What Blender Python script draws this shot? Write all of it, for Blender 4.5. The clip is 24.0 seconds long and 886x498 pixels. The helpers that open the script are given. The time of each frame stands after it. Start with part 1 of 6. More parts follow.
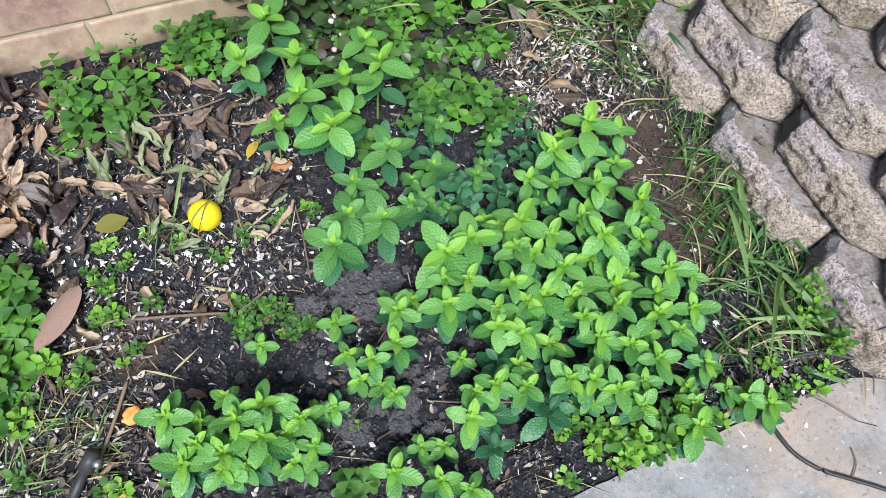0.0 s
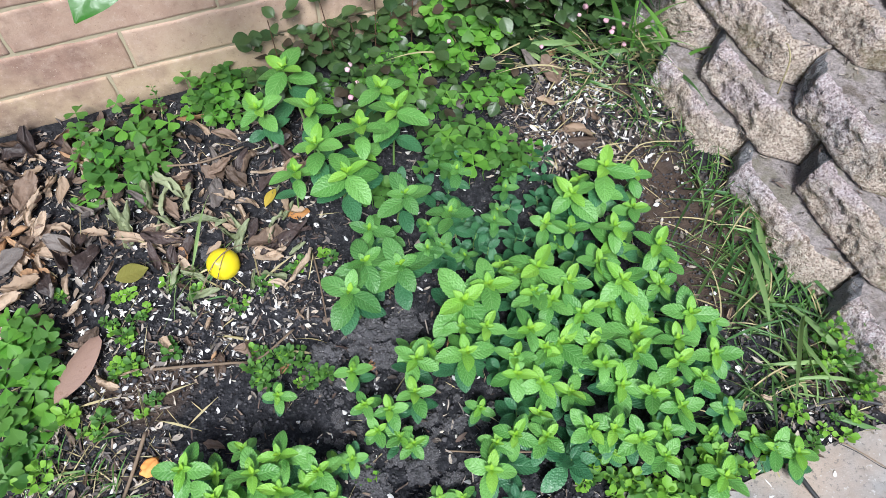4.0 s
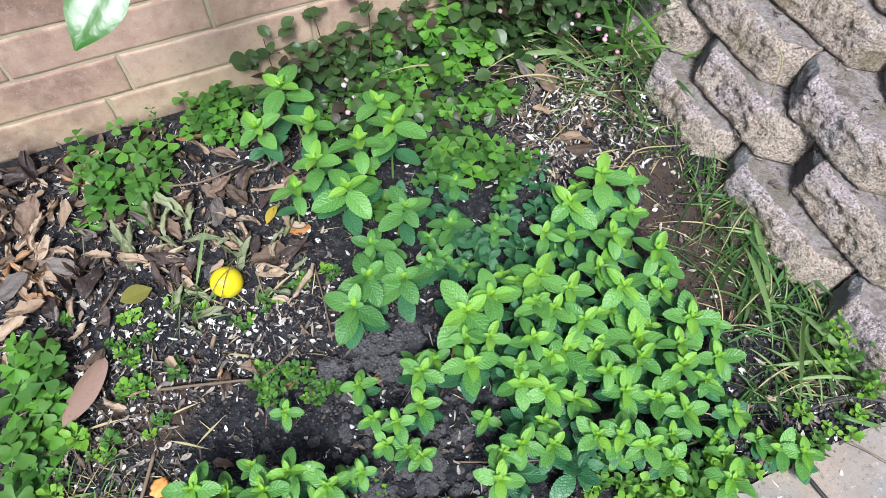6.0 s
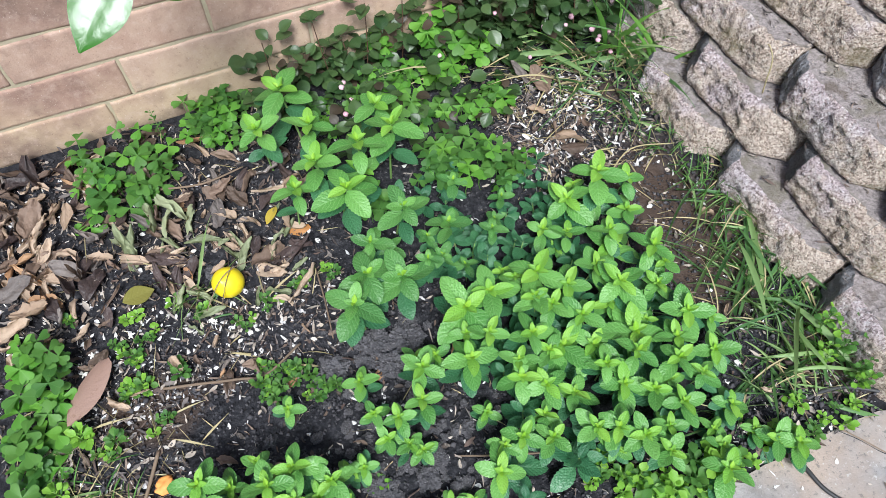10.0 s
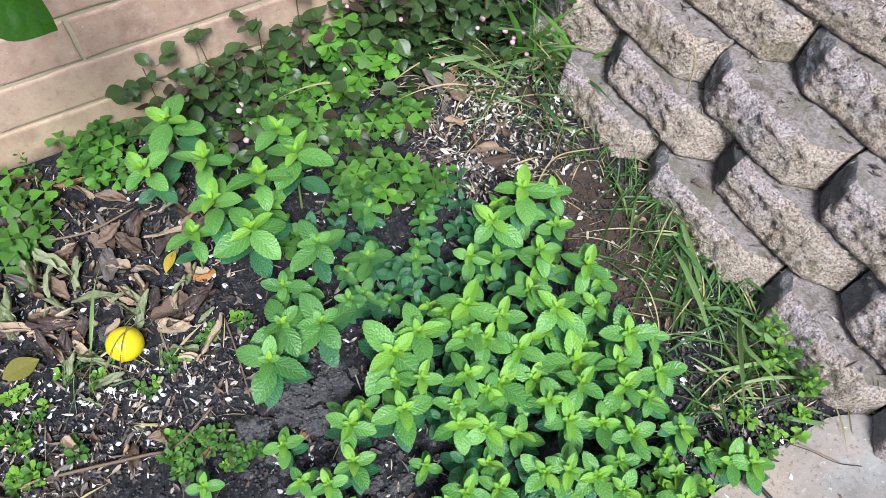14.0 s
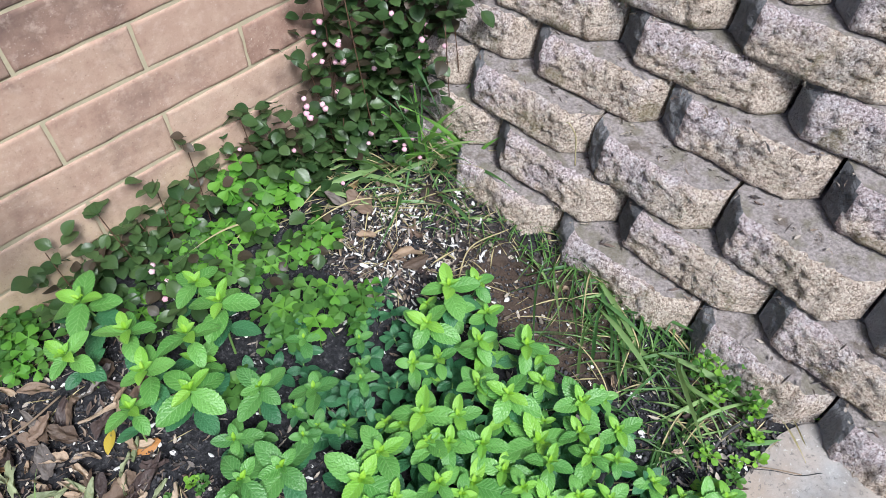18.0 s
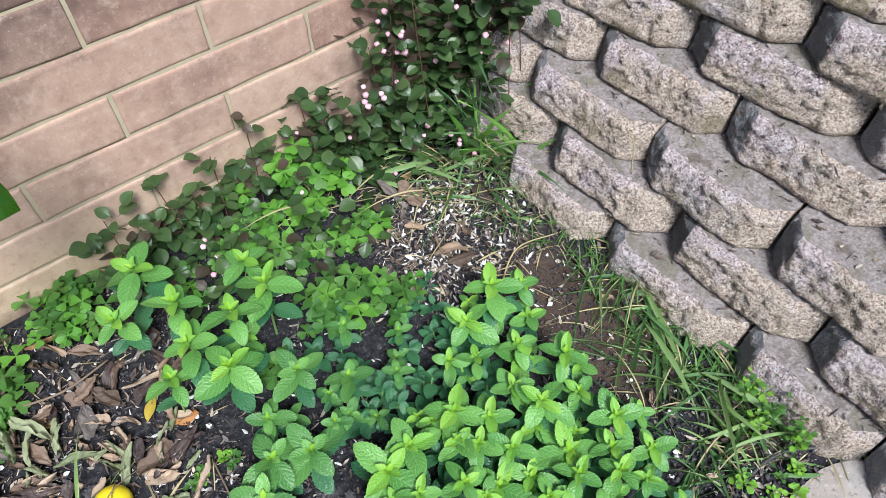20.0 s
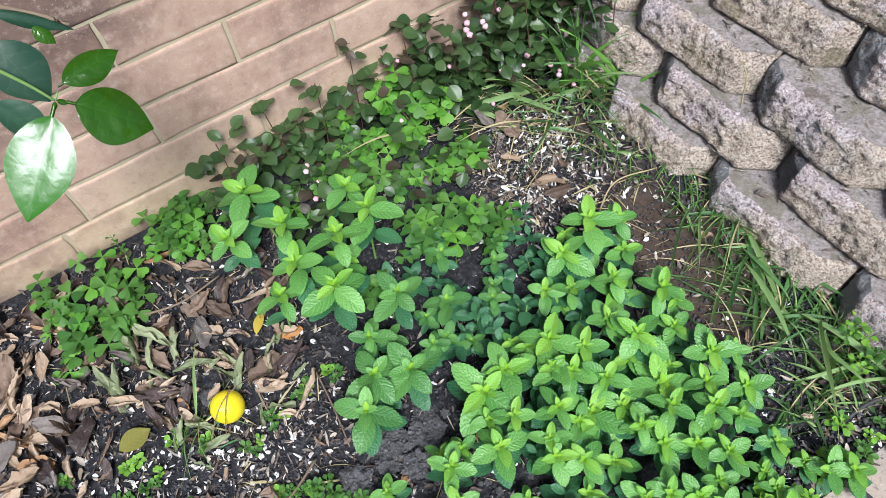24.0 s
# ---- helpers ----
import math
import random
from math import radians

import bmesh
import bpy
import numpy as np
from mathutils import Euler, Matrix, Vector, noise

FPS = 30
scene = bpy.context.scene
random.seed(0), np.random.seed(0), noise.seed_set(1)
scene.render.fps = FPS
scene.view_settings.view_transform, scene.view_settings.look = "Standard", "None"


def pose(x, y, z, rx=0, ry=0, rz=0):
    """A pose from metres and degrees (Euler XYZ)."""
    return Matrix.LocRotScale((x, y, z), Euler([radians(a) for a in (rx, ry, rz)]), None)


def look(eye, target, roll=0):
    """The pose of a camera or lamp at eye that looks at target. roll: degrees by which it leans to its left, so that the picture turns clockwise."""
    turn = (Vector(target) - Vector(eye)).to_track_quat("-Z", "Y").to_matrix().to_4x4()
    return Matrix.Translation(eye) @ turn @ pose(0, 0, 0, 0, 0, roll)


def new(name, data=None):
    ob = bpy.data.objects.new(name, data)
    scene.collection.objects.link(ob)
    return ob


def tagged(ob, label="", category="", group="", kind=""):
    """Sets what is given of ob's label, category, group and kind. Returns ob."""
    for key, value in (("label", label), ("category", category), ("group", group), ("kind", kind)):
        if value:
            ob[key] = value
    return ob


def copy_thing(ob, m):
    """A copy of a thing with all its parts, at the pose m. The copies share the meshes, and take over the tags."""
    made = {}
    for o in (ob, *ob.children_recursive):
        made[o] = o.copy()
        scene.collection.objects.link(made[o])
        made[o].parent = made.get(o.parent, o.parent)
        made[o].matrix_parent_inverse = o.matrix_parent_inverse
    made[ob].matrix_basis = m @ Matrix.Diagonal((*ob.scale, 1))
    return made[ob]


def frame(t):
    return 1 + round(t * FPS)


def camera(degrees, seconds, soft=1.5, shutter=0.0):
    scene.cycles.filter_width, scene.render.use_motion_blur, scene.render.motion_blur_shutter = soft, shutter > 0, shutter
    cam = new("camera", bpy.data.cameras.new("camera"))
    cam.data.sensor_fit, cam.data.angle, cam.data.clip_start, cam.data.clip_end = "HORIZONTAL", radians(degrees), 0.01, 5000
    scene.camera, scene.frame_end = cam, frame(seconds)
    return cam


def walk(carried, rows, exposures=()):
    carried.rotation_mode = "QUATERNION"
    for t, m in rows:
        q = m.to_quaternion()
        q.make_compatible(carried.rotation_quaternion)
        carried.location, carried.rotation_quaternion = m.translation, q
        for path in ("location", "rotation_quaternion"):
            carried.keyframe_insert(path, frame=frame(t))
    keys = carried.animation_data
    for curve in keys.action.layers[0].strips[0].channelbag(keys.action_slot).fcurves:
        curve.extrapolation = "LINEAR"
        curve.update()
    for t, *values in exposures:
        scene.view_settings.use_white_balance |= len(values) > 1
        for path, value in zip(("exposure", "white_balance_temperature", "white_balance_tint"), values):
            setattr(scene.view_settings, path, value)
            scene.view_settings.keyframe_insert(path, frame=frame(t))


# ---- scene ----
cam = camera(62.8, 24.0, soft=0.55)
PATH = [
    (0, (-0.206, -1.299, 1.228), (0.191, -0.437, -0.532), 4.9),
    (0.5, (-0.2, -1.301, 1.223), (0.194, -0.442, -0.54), 4.3),
    (1, (-0.199, -1.3, 1.223), (0.201, -0.444, -0.54), 4.2),
    (1.5, (-0.195, -1.297, 1.227), (0.211, -0.439, -0.533), 3.9),
    (3.5, (-0.194, -1.287, 1.245), (0.193, -0.359, -0.484), 2.2),
    (4, (-0.197, -1.277, 1.24), (0.181, -0.325, -0.478), 1.6),
    (4.5, (-0.189, -1.282, 1.247), (0.181, -0.316, -0.464), 0.9),
    (5, (-0.193, -1.286, 1.254), (0.18, -0.318, -0.456), 0.3),
    (5.5, (-0.2, -1.278, 1.252), (0.184, -0.307, -0.454), 0.1),
    (6, (-0.2, -1.274, 1.252), (0.186, -0.306, -0.455), -0.1),
    (6.5, (-0.203, -1.284, 1.255), (0.189, -0.313, -0.449), 0.2),
    (7, (-0.204, -1.287, 1.254), (0.186, -0.316, -0.451), 0.2),
    (7.5, (-0.215, -1.284, 1.254), (0.179, -0.313, -0.45), 0.5),
    (8, (-0.216, -1.287, 1.255), (0.175, -0.313, -0.448), 0.3),
    (8.5, (-0.212, -1.283, 1.256), (0.178, -0.314, -0.449), 0.2),
    (9, (-0.209, -1.286, 1.263), (0.186, -0.313, -0.439), 0.0),
    (9.5, (-0.207, -1.289, 1.258), (0.188, -0.314, -0.444), -0.2),
    (11.5, (-0.254, -1.303, 1.268), (0.189, -0.324, -0.419), -0.1),
    (12, (-0.245, -1.296, 1.265), (0.195, -0.324, -0.426), -0.4),
    (12.5, (-0.149, -1.243, 1.263), (0.282, -0.289, -0.441), -0.6),
    (13, (-0.078, -1.208, 1.239), (0.361, -0.275, -0.475), -0.4),
    (13.5, (-0.087, -1.187, 1.222), (0.395, -0.299, -0.504), 1.4),
    (14, (-0.142, -1.181, 1.209), (0.416, -0.318, -0.507), 4.1),
    (14.5, (-0.173, -1.171, 1.215), (0.464, -0.328, -0.483), 6.3),
    (15, (-0.193, -1.161, 1.235), (0.484, -0.314, -0.446), 6.6),
    (15.5, (-0.189, -1.162, 1.197), (0.462, -0.327, -0.5), 1.6),
    (16, (-0.145, -1.151, 1.19), (0.449, -0.379, -0.556), -6.7),
    (16.5, (-0.126, -1.156, 1.185), (0.438, -0.424, -0.588), -12.7),
    (17, (-0.132, -1.156, 1.204), (0.492, -0.413, -0.545), -10.0),
    (17.5, (-0.143, -1.157, 1.243), (0.639, -0.32, -0.397), -2.8),
    (18, (-0.148, -1.159, 1.256), (0.699, -0.269, -0.322), -0.1),
    (18.5, (-0.142, -1.161, 1.257), (0.678, -0.239, -0.317), 0.2),
    (20.5, (-0.128, -1.152, 1.261), (0.566, -0.18, -0.344), -1.6),
    (21, (-0.14, -1.148, 1.269), (0.522, -0.178, -0.35), -2.2),
    (21.5, (-0.154, -1.145, 1.268), (0.478, -0.161, -0.355), -3.0),
    (22, (-0.16, -1.142, 1.273), (0.437, -0.149, -0.358), -4.1),
    (22.5, (-0.168, -1.141, 1.273), (0.401, -0.143, -0.364), -5.1),
    (23, (-0.17, -1.147, 1.278), (0.367, -0.153, -0.372), -6.1),
    (23.5, (-0.171, -1.149, 1.273), (0.331, -0.169, -0.396), -7.1),
    (24, (-0.181, -1.146, 1.269), (0.294, -0.18, -0.417), -7.6),
]
walk(cam, [(t, look(eye, target, roll)) for t, eye, target, roll in PATH], exposures=((0, 0.31, 5930, 8), (24, 0.31, 5930, 8)))

# ---- light ----
world = bpy.data.worlds.new("sky_world")
scene.world = world
world.use_nodes = True
wn = world.node_tree
sky = wn.nodes.new("ShaderNodeTexSky")
sky.sky_type = "NISHITA"
sky.sun_disc = False
sky.sun_elevation = radians(54)
sky.sun_rotation = radians(197)
sky.air_density = 1.0
sky.dust_density = 3.0
wn.links.new(sky.outputs[0], wn.nodes["Background"].inputs[0])
wn.nodes["Background"].inputs[1].default_value = 0.11
sun = new("sun", bpy.data.lights.new("sun", "SUN"))
sun.data.energy = 4.3
sun.data.angle = radians(17)
sun.data.color = (1.0, 0.98, 0.94)
sun.matrix_world = look((-0.7, -2.6, 3.2), (0.0, -0.4, 0.0))

# ---- materials ----


def shader(name, rough=0.7, spec=0.3):
    m = bpy.data.materials.new(name)
    m.use_nodes = True
    nt = m.node_tree
    b = nt.nodes["Principled BSDF"]
    b.inputs["Roughness"].default_value = rough
    b.inputs["Specular IOR Level"].default_value = spec
    return m, nt, b


def node(nt, kind, **values):
    n = nt.nodes.new(kind)
    for k, v in values.items():
        n.inputs[k.replace("_", " ")].default_value = v
    return n


def ramp(nt, source, stops):
    r = nt.nodes.new("ShaderNodeValToRGB")
    e = r.color_ramp.elements
    while len(e) < len(stops):
        e.new(0.5)
    for el, (p, c) in zip(e, stops):
        el.position = p
        el.color = (*c, 1)
    nt.links.new(source, r.inputs[0])
    return r.outputs[0]


def mix(nt, fac, a, b, how="MIX"):
    n = nt.nodes.new("ShaderNodeMix")
    n.data_type = "RGBA"
    n.blend_type = how
    for socket, v in ((n.inputs[0], fac), (n.inputs[6], a), (n.inputs[7], b)):
        if isinstance(v, (int, float)):
            socket.default_value = v
        elif isinstance(v, tuple):
            socket.default_value = (*v, 1)
        else:
            nt.links.new(v, socket)
    return n.outputs[2]


def math_node(nt, op, a, b=0.0, c=0.0):
    n = nt.nodes.new("ShaderNodeMath")
    n.operation = op
    for socket, v in zip(n.inputs, (a, b, c)):
        if isinstance(v, (int, float)):
            socket.default_value = v
        else:
            nt.links.new(v, socket)
    return n.outputs[0]


def noise_out(nt, scale, detail=4.0, rough=0.6, vec=None, out=0):
    n = node(nt, "ShaderNodeTexNoise", Scale=scale, Detail=detail, Roughness=rough)
    if vec is None:
        vec = nt.nodes.new("ShaderNodeTexCoord").outputs["Object"]
    nt.links.new(vec, n.inputs["Vector"])
    return n.outputs[out]


def world_pos(nt):
    return nt.nodes.new("ShaderNodeNewGeometry").outputs["Position"]


def shifted(nt):
    """Object coordinates moved by a random step, so that alike pieces differ."""
    tc, oi = nt.nodes.new("ShaderNodeTexCoord"), nt.nodes.new("ShaderNodeObjectInfo")
    s = math_node(nt, "MULTIPLY", oi.outputs["Random"], 37.0)
    add = nt.nodes.new("ShaderNodeVectorMath")
    nt.links.new(tc.outputs["Object"], add.inputs[0])
    nt.links.new(s, add.inputs[1])
    return add.outputs[0], oi.outputs["Random"]


def bump(nt, b, height, strength, dist):
    n = node(nt, "ShaderNodeBump", Strength=strength, Distance=dist)
    nt.links.new(height, n.inputs["Height"])
    nt.links.new(n.outputs[0], b.inputs["Normal"])
    return n


def leaf_material(name, dark, light, vein, rough=0.45, glow=0.35, ribs=9.0, slant=1.0, relief=0.6, random_from_island=False, spots=None, veins=0.28, cells=0.0, wrinkle=0.0, fine=0.9):
    """A leaf: side veins from the leaf's own coordinates, two-scale colour, light let through."""
    m, nt, b = shader(name, rough, 0.4)
    uv = nt.nodes.new("ShaderNodeUVMap")
    sep = nt.nodes.new("ShaderNodeSeparateXYZ")
    nt.links.new(uv.outputs[0], sep.inputs[0])
    u, v = sep.outputs[0], sep.outputs[1]
    av = math_node(nt, "ABSOLUTE", math_node(nt, "SUBTRACT", v, 0.5))
    av2 = math_node(nt, "MULTIPLY", av, 2.0)
    phase = math_node(nt, "SUBTRACT", math_node(nt, "MULTIPLY", u, ribs), math_node(nt, "MULTIPLY", av2, slant * 2.2))
    phase = math_node(nt, "ADD", phase, math_node(nt, "MULTIPLY", noise_out(nt, 120.0, 2.0, 0.5, world_pos(nt)), 0.9))
    wave = math_node(nt, "ABSOLUTE", math_node(nt, "SUBTRACT", math_node(nt, "FRACT", phase), 0.5))
    quilt = math_node(nt, "SMOOTH_MIN", math_node(nt, "MULTIPLY", wave, 2.0), math_node(nt, "MULTIPLY", av2, 5.0), 0.3)
    if random_from_island:
        rnd = nt.nodes.new("ShaderNodeNewGeometry").outputs["Random Per Island"]
    else:
        rnd = nt.nodes.new("ShaderNodeObjectInfo").outputs["Random"]
    n1 = noise_out(nt, 55.0, 3.0, 0.6, world_pos(nt))
    n2 = noise_out(nt, 9.0, 2.0, 0.5, world_pos(nt))
    f = math_node(nt, "ADD", math_node(nt, "MULTIPLY", rnd, 0.75), math_node(nt, "MULTIPLY", n1, 0.3))
    base = mix(nt, f, dark, light)
    base = mix(nt, math_node(nt, "MULTIPLY", n2, 0.35), base, tuple(c * 0.6 for c in dark))
    vmask = ramp(nt, quilt, [(0.0, (1, 1, 1)), (0.22, (0, 0, 0))])
    base = mix(nt, math_node(nt, "MULTIPLY", vmask, veins), base, vein)
    if spots:
        base = mix(nt, ramp(nt, n1, [(0.6, (0, 0, 0)), (0.72, (1, 1, 1))]), base, spots)
    nt.links.new(base, b.inputs["Base Color"])
    h = math_node(nt, "ADD", math_node(nt, "MULTIPLY", quilt, 0.4), math_node(nt, "MULTIPLY", noise_out(nt, 330.0, 2.0, 0.5, world_pos(nt)), fine))
    if cells:
        # the blistered net between the veins
        vor = node(nt, "ShaderNodeTexVoronoi", Scale=cells)
        vor.feature = "SMOOTH_F1"
        nt.links.new(world_pos(nt), vor.inputs["Vector"])
        h = math_node(nt, "ADD", h, math_node(nt, "MULTIPLY", vor.outputs["Distance"], -1.1))
    if wrinkle:
        h = math_node(nt, "ADD", h, math_node(nt, "MULTIPLY", noise_out(nt, *((70.0, 3.0) if fine > 0.5 else (36.0, 1.0)), 0.5, world_pos(nt)), wrinkle))
    bump(nt, b, h, relief, 0.0014)
    if glow:
        tr = nt.nodes.new("ShaderNodeBsdfTranslucent")
        nt.links.new(mix(nt, 0.5, base, (light[0] * 1.3, light[1] * 1.25, light[2] * 0.6)), tr.inputs[0])
        ms = nt.nodes.new("ShaderNodeMixShader")
        ms.inputs[0].default_value = glow
        nt.links.new(b.outputs[0], ms.inputs[1])
        nt.links.new(tr.outputs[0], ms.inputs[2])
        nt.links.new(ms.outputs[0], nt.nodes["Material Output"].inputs[0])
    return m


def plain_material(name, a, b2, rough=0.8, scale=60.0, relief=0.3, spec=0.25, dist=0.002, island=False, metal=0.0):
    m, nt, b = shader(name, rough, spec)
    if island:
        vec, rnd = world_pos(nt), nt.nodes.new("ShaderNodeNewGeometry").outputs["Random Per Island"]
    else:
        vec, rnd = shifted(nt)
    n1 = noise_out(nt, scale, 5.0, 0.65, vec)
    n2 = noise_out(nt, scale * 0.18, 3.0, 0.5, vec)
    f = math_node(nt, "ADD", math_node(nt, "MULTIPLY", n1, 0.5), math_node(nt, "ADD", math_node(nt, "MULTIPLY", rnd, 0.5), math_node(nt, "MULTIPLY", n2, 0.3)))
    nt.links.new(mix(nt, math_node(nt, "SUBTRACT", f, 0.15), a, b2), b.inputs["Base Color"])
    b.inputs["Metallic"].default_value = metal
    bump(nt, b, n1, relief, dist)
    return m


def palette_material(name, colours, rough=0.85, relief=0.4, scale=140.0):
    """Many small pieces in one mesh, each with a colour of its own out of a row."""
    m, nt, b = shader(name, rough, 0.2)
    rnd = nt.nodes.new("ShaderNodeNewGeometry").outputs["Random Per Island"]
    n1 = noise_out(nt, scale, 4.0, 0.6, world_pos(nt))
    f = math_node(nt, "ADD", math_node(nt, "MULTIPLY", rnd, 0.86), math_node(nt, "MULTIPLY", n1, 0.14))
    base = ramp(nt, f, [(i / (len(colours) - 1), c) for i, c in enumerate(colours)])
    nt.links.new(mix(nt, math_node(nt, "MULTIPLY", n1, 0.5), base, (0.05, 0.045, 0.04)), b.inputs["Base Color"])
    bump(nt, b, n1, relief, 0.002)
    return m


def soil_material():
    m, nt, b = shader("garden_soil", 0.95, 0.12)
    p = world_pos(nt)
    n1, n2, n3 = noise_out(nt, 90, 6, 0.7, p), noise_out(nt, 6, 4, 0.6, p), noise_out(nt, 320, 3, 0.6, p)
    base = ramp(nt, n1, [(0.32, (0.010, 0.010, 0.012)), (0.54, (0.032, 0.032, 0.037)), (0.78, (0.115, 0.113, 0.122))])
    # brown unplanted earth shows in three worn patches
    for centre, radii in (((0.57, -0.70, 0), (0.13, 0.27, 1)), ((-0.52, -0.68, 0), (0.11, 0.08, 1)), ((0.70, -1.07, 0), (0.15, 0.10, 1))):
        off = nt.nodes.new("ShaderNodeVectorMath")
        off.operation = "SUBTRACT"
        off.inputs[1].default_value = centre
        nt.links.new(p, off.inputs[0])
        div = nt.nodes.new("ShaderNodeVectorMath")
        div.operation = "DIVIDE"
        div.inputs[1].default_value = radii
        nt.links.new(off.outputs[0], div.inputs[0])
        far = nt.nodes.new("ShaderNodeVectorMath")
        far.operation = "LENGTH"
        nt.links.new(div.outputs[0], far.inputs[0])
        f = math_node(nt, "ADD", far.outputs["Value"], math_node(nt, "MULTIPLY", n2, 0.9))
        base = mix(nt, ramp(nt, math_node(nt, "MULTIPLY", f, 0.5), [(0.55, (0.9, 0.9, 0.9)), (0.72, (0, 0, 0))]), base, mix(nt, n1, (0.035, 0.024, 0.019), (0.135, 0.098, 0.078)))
    nt.links.new(base, b.inputs["Base Color"])
    bump(nt, b, math_node(nt, "ADD", n1, math_node(nt, "MULTIPLY", n3, 0.4)), 0.9, 0.006)
    return m


def block_material():
    """Split-face concrete: broken pinkish aggregate, tan dust, grey weathered skin in patches."""
    m, nt, b = shader("split_face_concrete", 0.94, 0.15)
    vec, rnd = shifted(nt)
    n1, n2, n3 = noise_out(nt, 170, 8, 0.8, vec), noise_out(nt, 11, 4, 0.6, vec), noise_out(nt, 55, 5, 0.7, vec)
    vor = node(nt, "ShaderNodeTexVoronoi", Scale=300.0)
    nt.links.new(vec, vor.inputs["Vector"])
    tint = nt.nodes.new("ShaderNodeSeparateColor")
    nt.links.new(vor.outputs["Color"], tint.inputs[0])
    f = math_node(nt, "ADD", math_node(nt, "MULTIPLY", n1, 0.82), math_node(nt, "MULTIPLY", tint.outputs[0], 0.18))
    base = ramp(nt, f, [(0.37, (0.19, 0.152, 0.148)), (0.455, (0.53, 0.425, 0.43)), (0.53, (0.74, 0.62, 0.635)), (0.61, (0.90, 0.83, 0.845))])
    tan = ramp(nt, f, [(0.37, (0.27, 0.20, 0.15)), (0.5, (0.70, 0.56, 0.455)), (0.62, (0.90, 0.80, 0.69))])
    # the lower outer face is split fresh and tan, the upper shoulder keeps a greyer skin
    sep = nt.nodes.new("ShaderNodeSeparateXYZ")
    nt.links.new(nt.nodes.new("ShaderNodeTexCoord").outputs["Object"], sep.inputs[0])
    low = math_node(nt, "SUBTRACT", n2, math_node(nt, "MULTIPLY", sep.outputs[2], 1.6))
    low = math_node(nt, "ADD", low, math_node(nt, "MULTIPLY", sep.outputs[0], 1.1))
    base = mix(nt, ramp(nt, low, [(0.30, (0, 0, 0)), (0.47, (0.9, 0.9, 0.9))]), base, tan)
    grey = ramp(nt, f, [(0.36, (0.13, 0.13, 0.145)), (0.5, (0.47, 0.46, 0.49)), (0.63, (0.82, 0.81, 0.84))])
    n4 = noise_out(nt, 8, 5, 0.65, vec)
    base = mix(nt, ramp(nt, math_node(nt, "ADD", n4, math_node(nt, "MULTIPLY", rnd, 0.12)), [(0.58, (0, 0, 0)), (0.72, (0.4, 0.4, 0.4))]), base, grey)
    moss = noise_out(nt, 14, 4, 0.6, world_pos(nt))
    base = mix(nt, ramp(nt, math_node(nt, "SUBTRACT", moss, math_node(nt, "MULTIPLY", sep.outputs[2], 2.0)), [(0.5, (0, 0, 0)), (0.6, (0.6, 0.6, 0.6))]), base, (0.22, 0.19, 0.09))
    nt.links.new(base, b.inputs["Base Color"])
    h = math_node(nt, "ADD", math_node(nt, "MULTIPLY", n1, 0.8), math_node(nt, "ADD", math_node(nt, "MULTIPLY", n3, 0.8), math_node(nt, "MULTIPLY", vor.outputs["Distance"], -0.25)))
    bump(nt, b, h, 1.0, 0.014)
    return m


def block_top_material():
    """The smooth cast top of a block, with moss and dust."""
    m, nt, b = shader("cast_block_top", 0.9, 0.2)
    p = world_pos(nt)
    n1, n2 = noise_out(nt, 160, 5, 0.7, p), noise_out(nt, 18, 4, 0.6, p)
    base = ramp(nt, n1, [(0.3, (0.15, 0.132, 0.128)), (0.7, (0.44, 0.39, 0.38))])
    base = mix(nt, ramp(nt, n2, [(0.5, (0, 0, 0)), (0.62, (0.6, 0.6, 0.6))]), base, (0.15, 0.138, 0.09))
    base = mix(nt, ramp(nt, n2, [(0.33, (0.7, 0.7, 0.7)), (0.42, (0, 0, 0))]), base, (0.12, 0.095, 0.075))
    nt.links.new(base, b.inputs["Base Color"])
    bump(nt, b, n1, 0.9, 0.006)
    return m


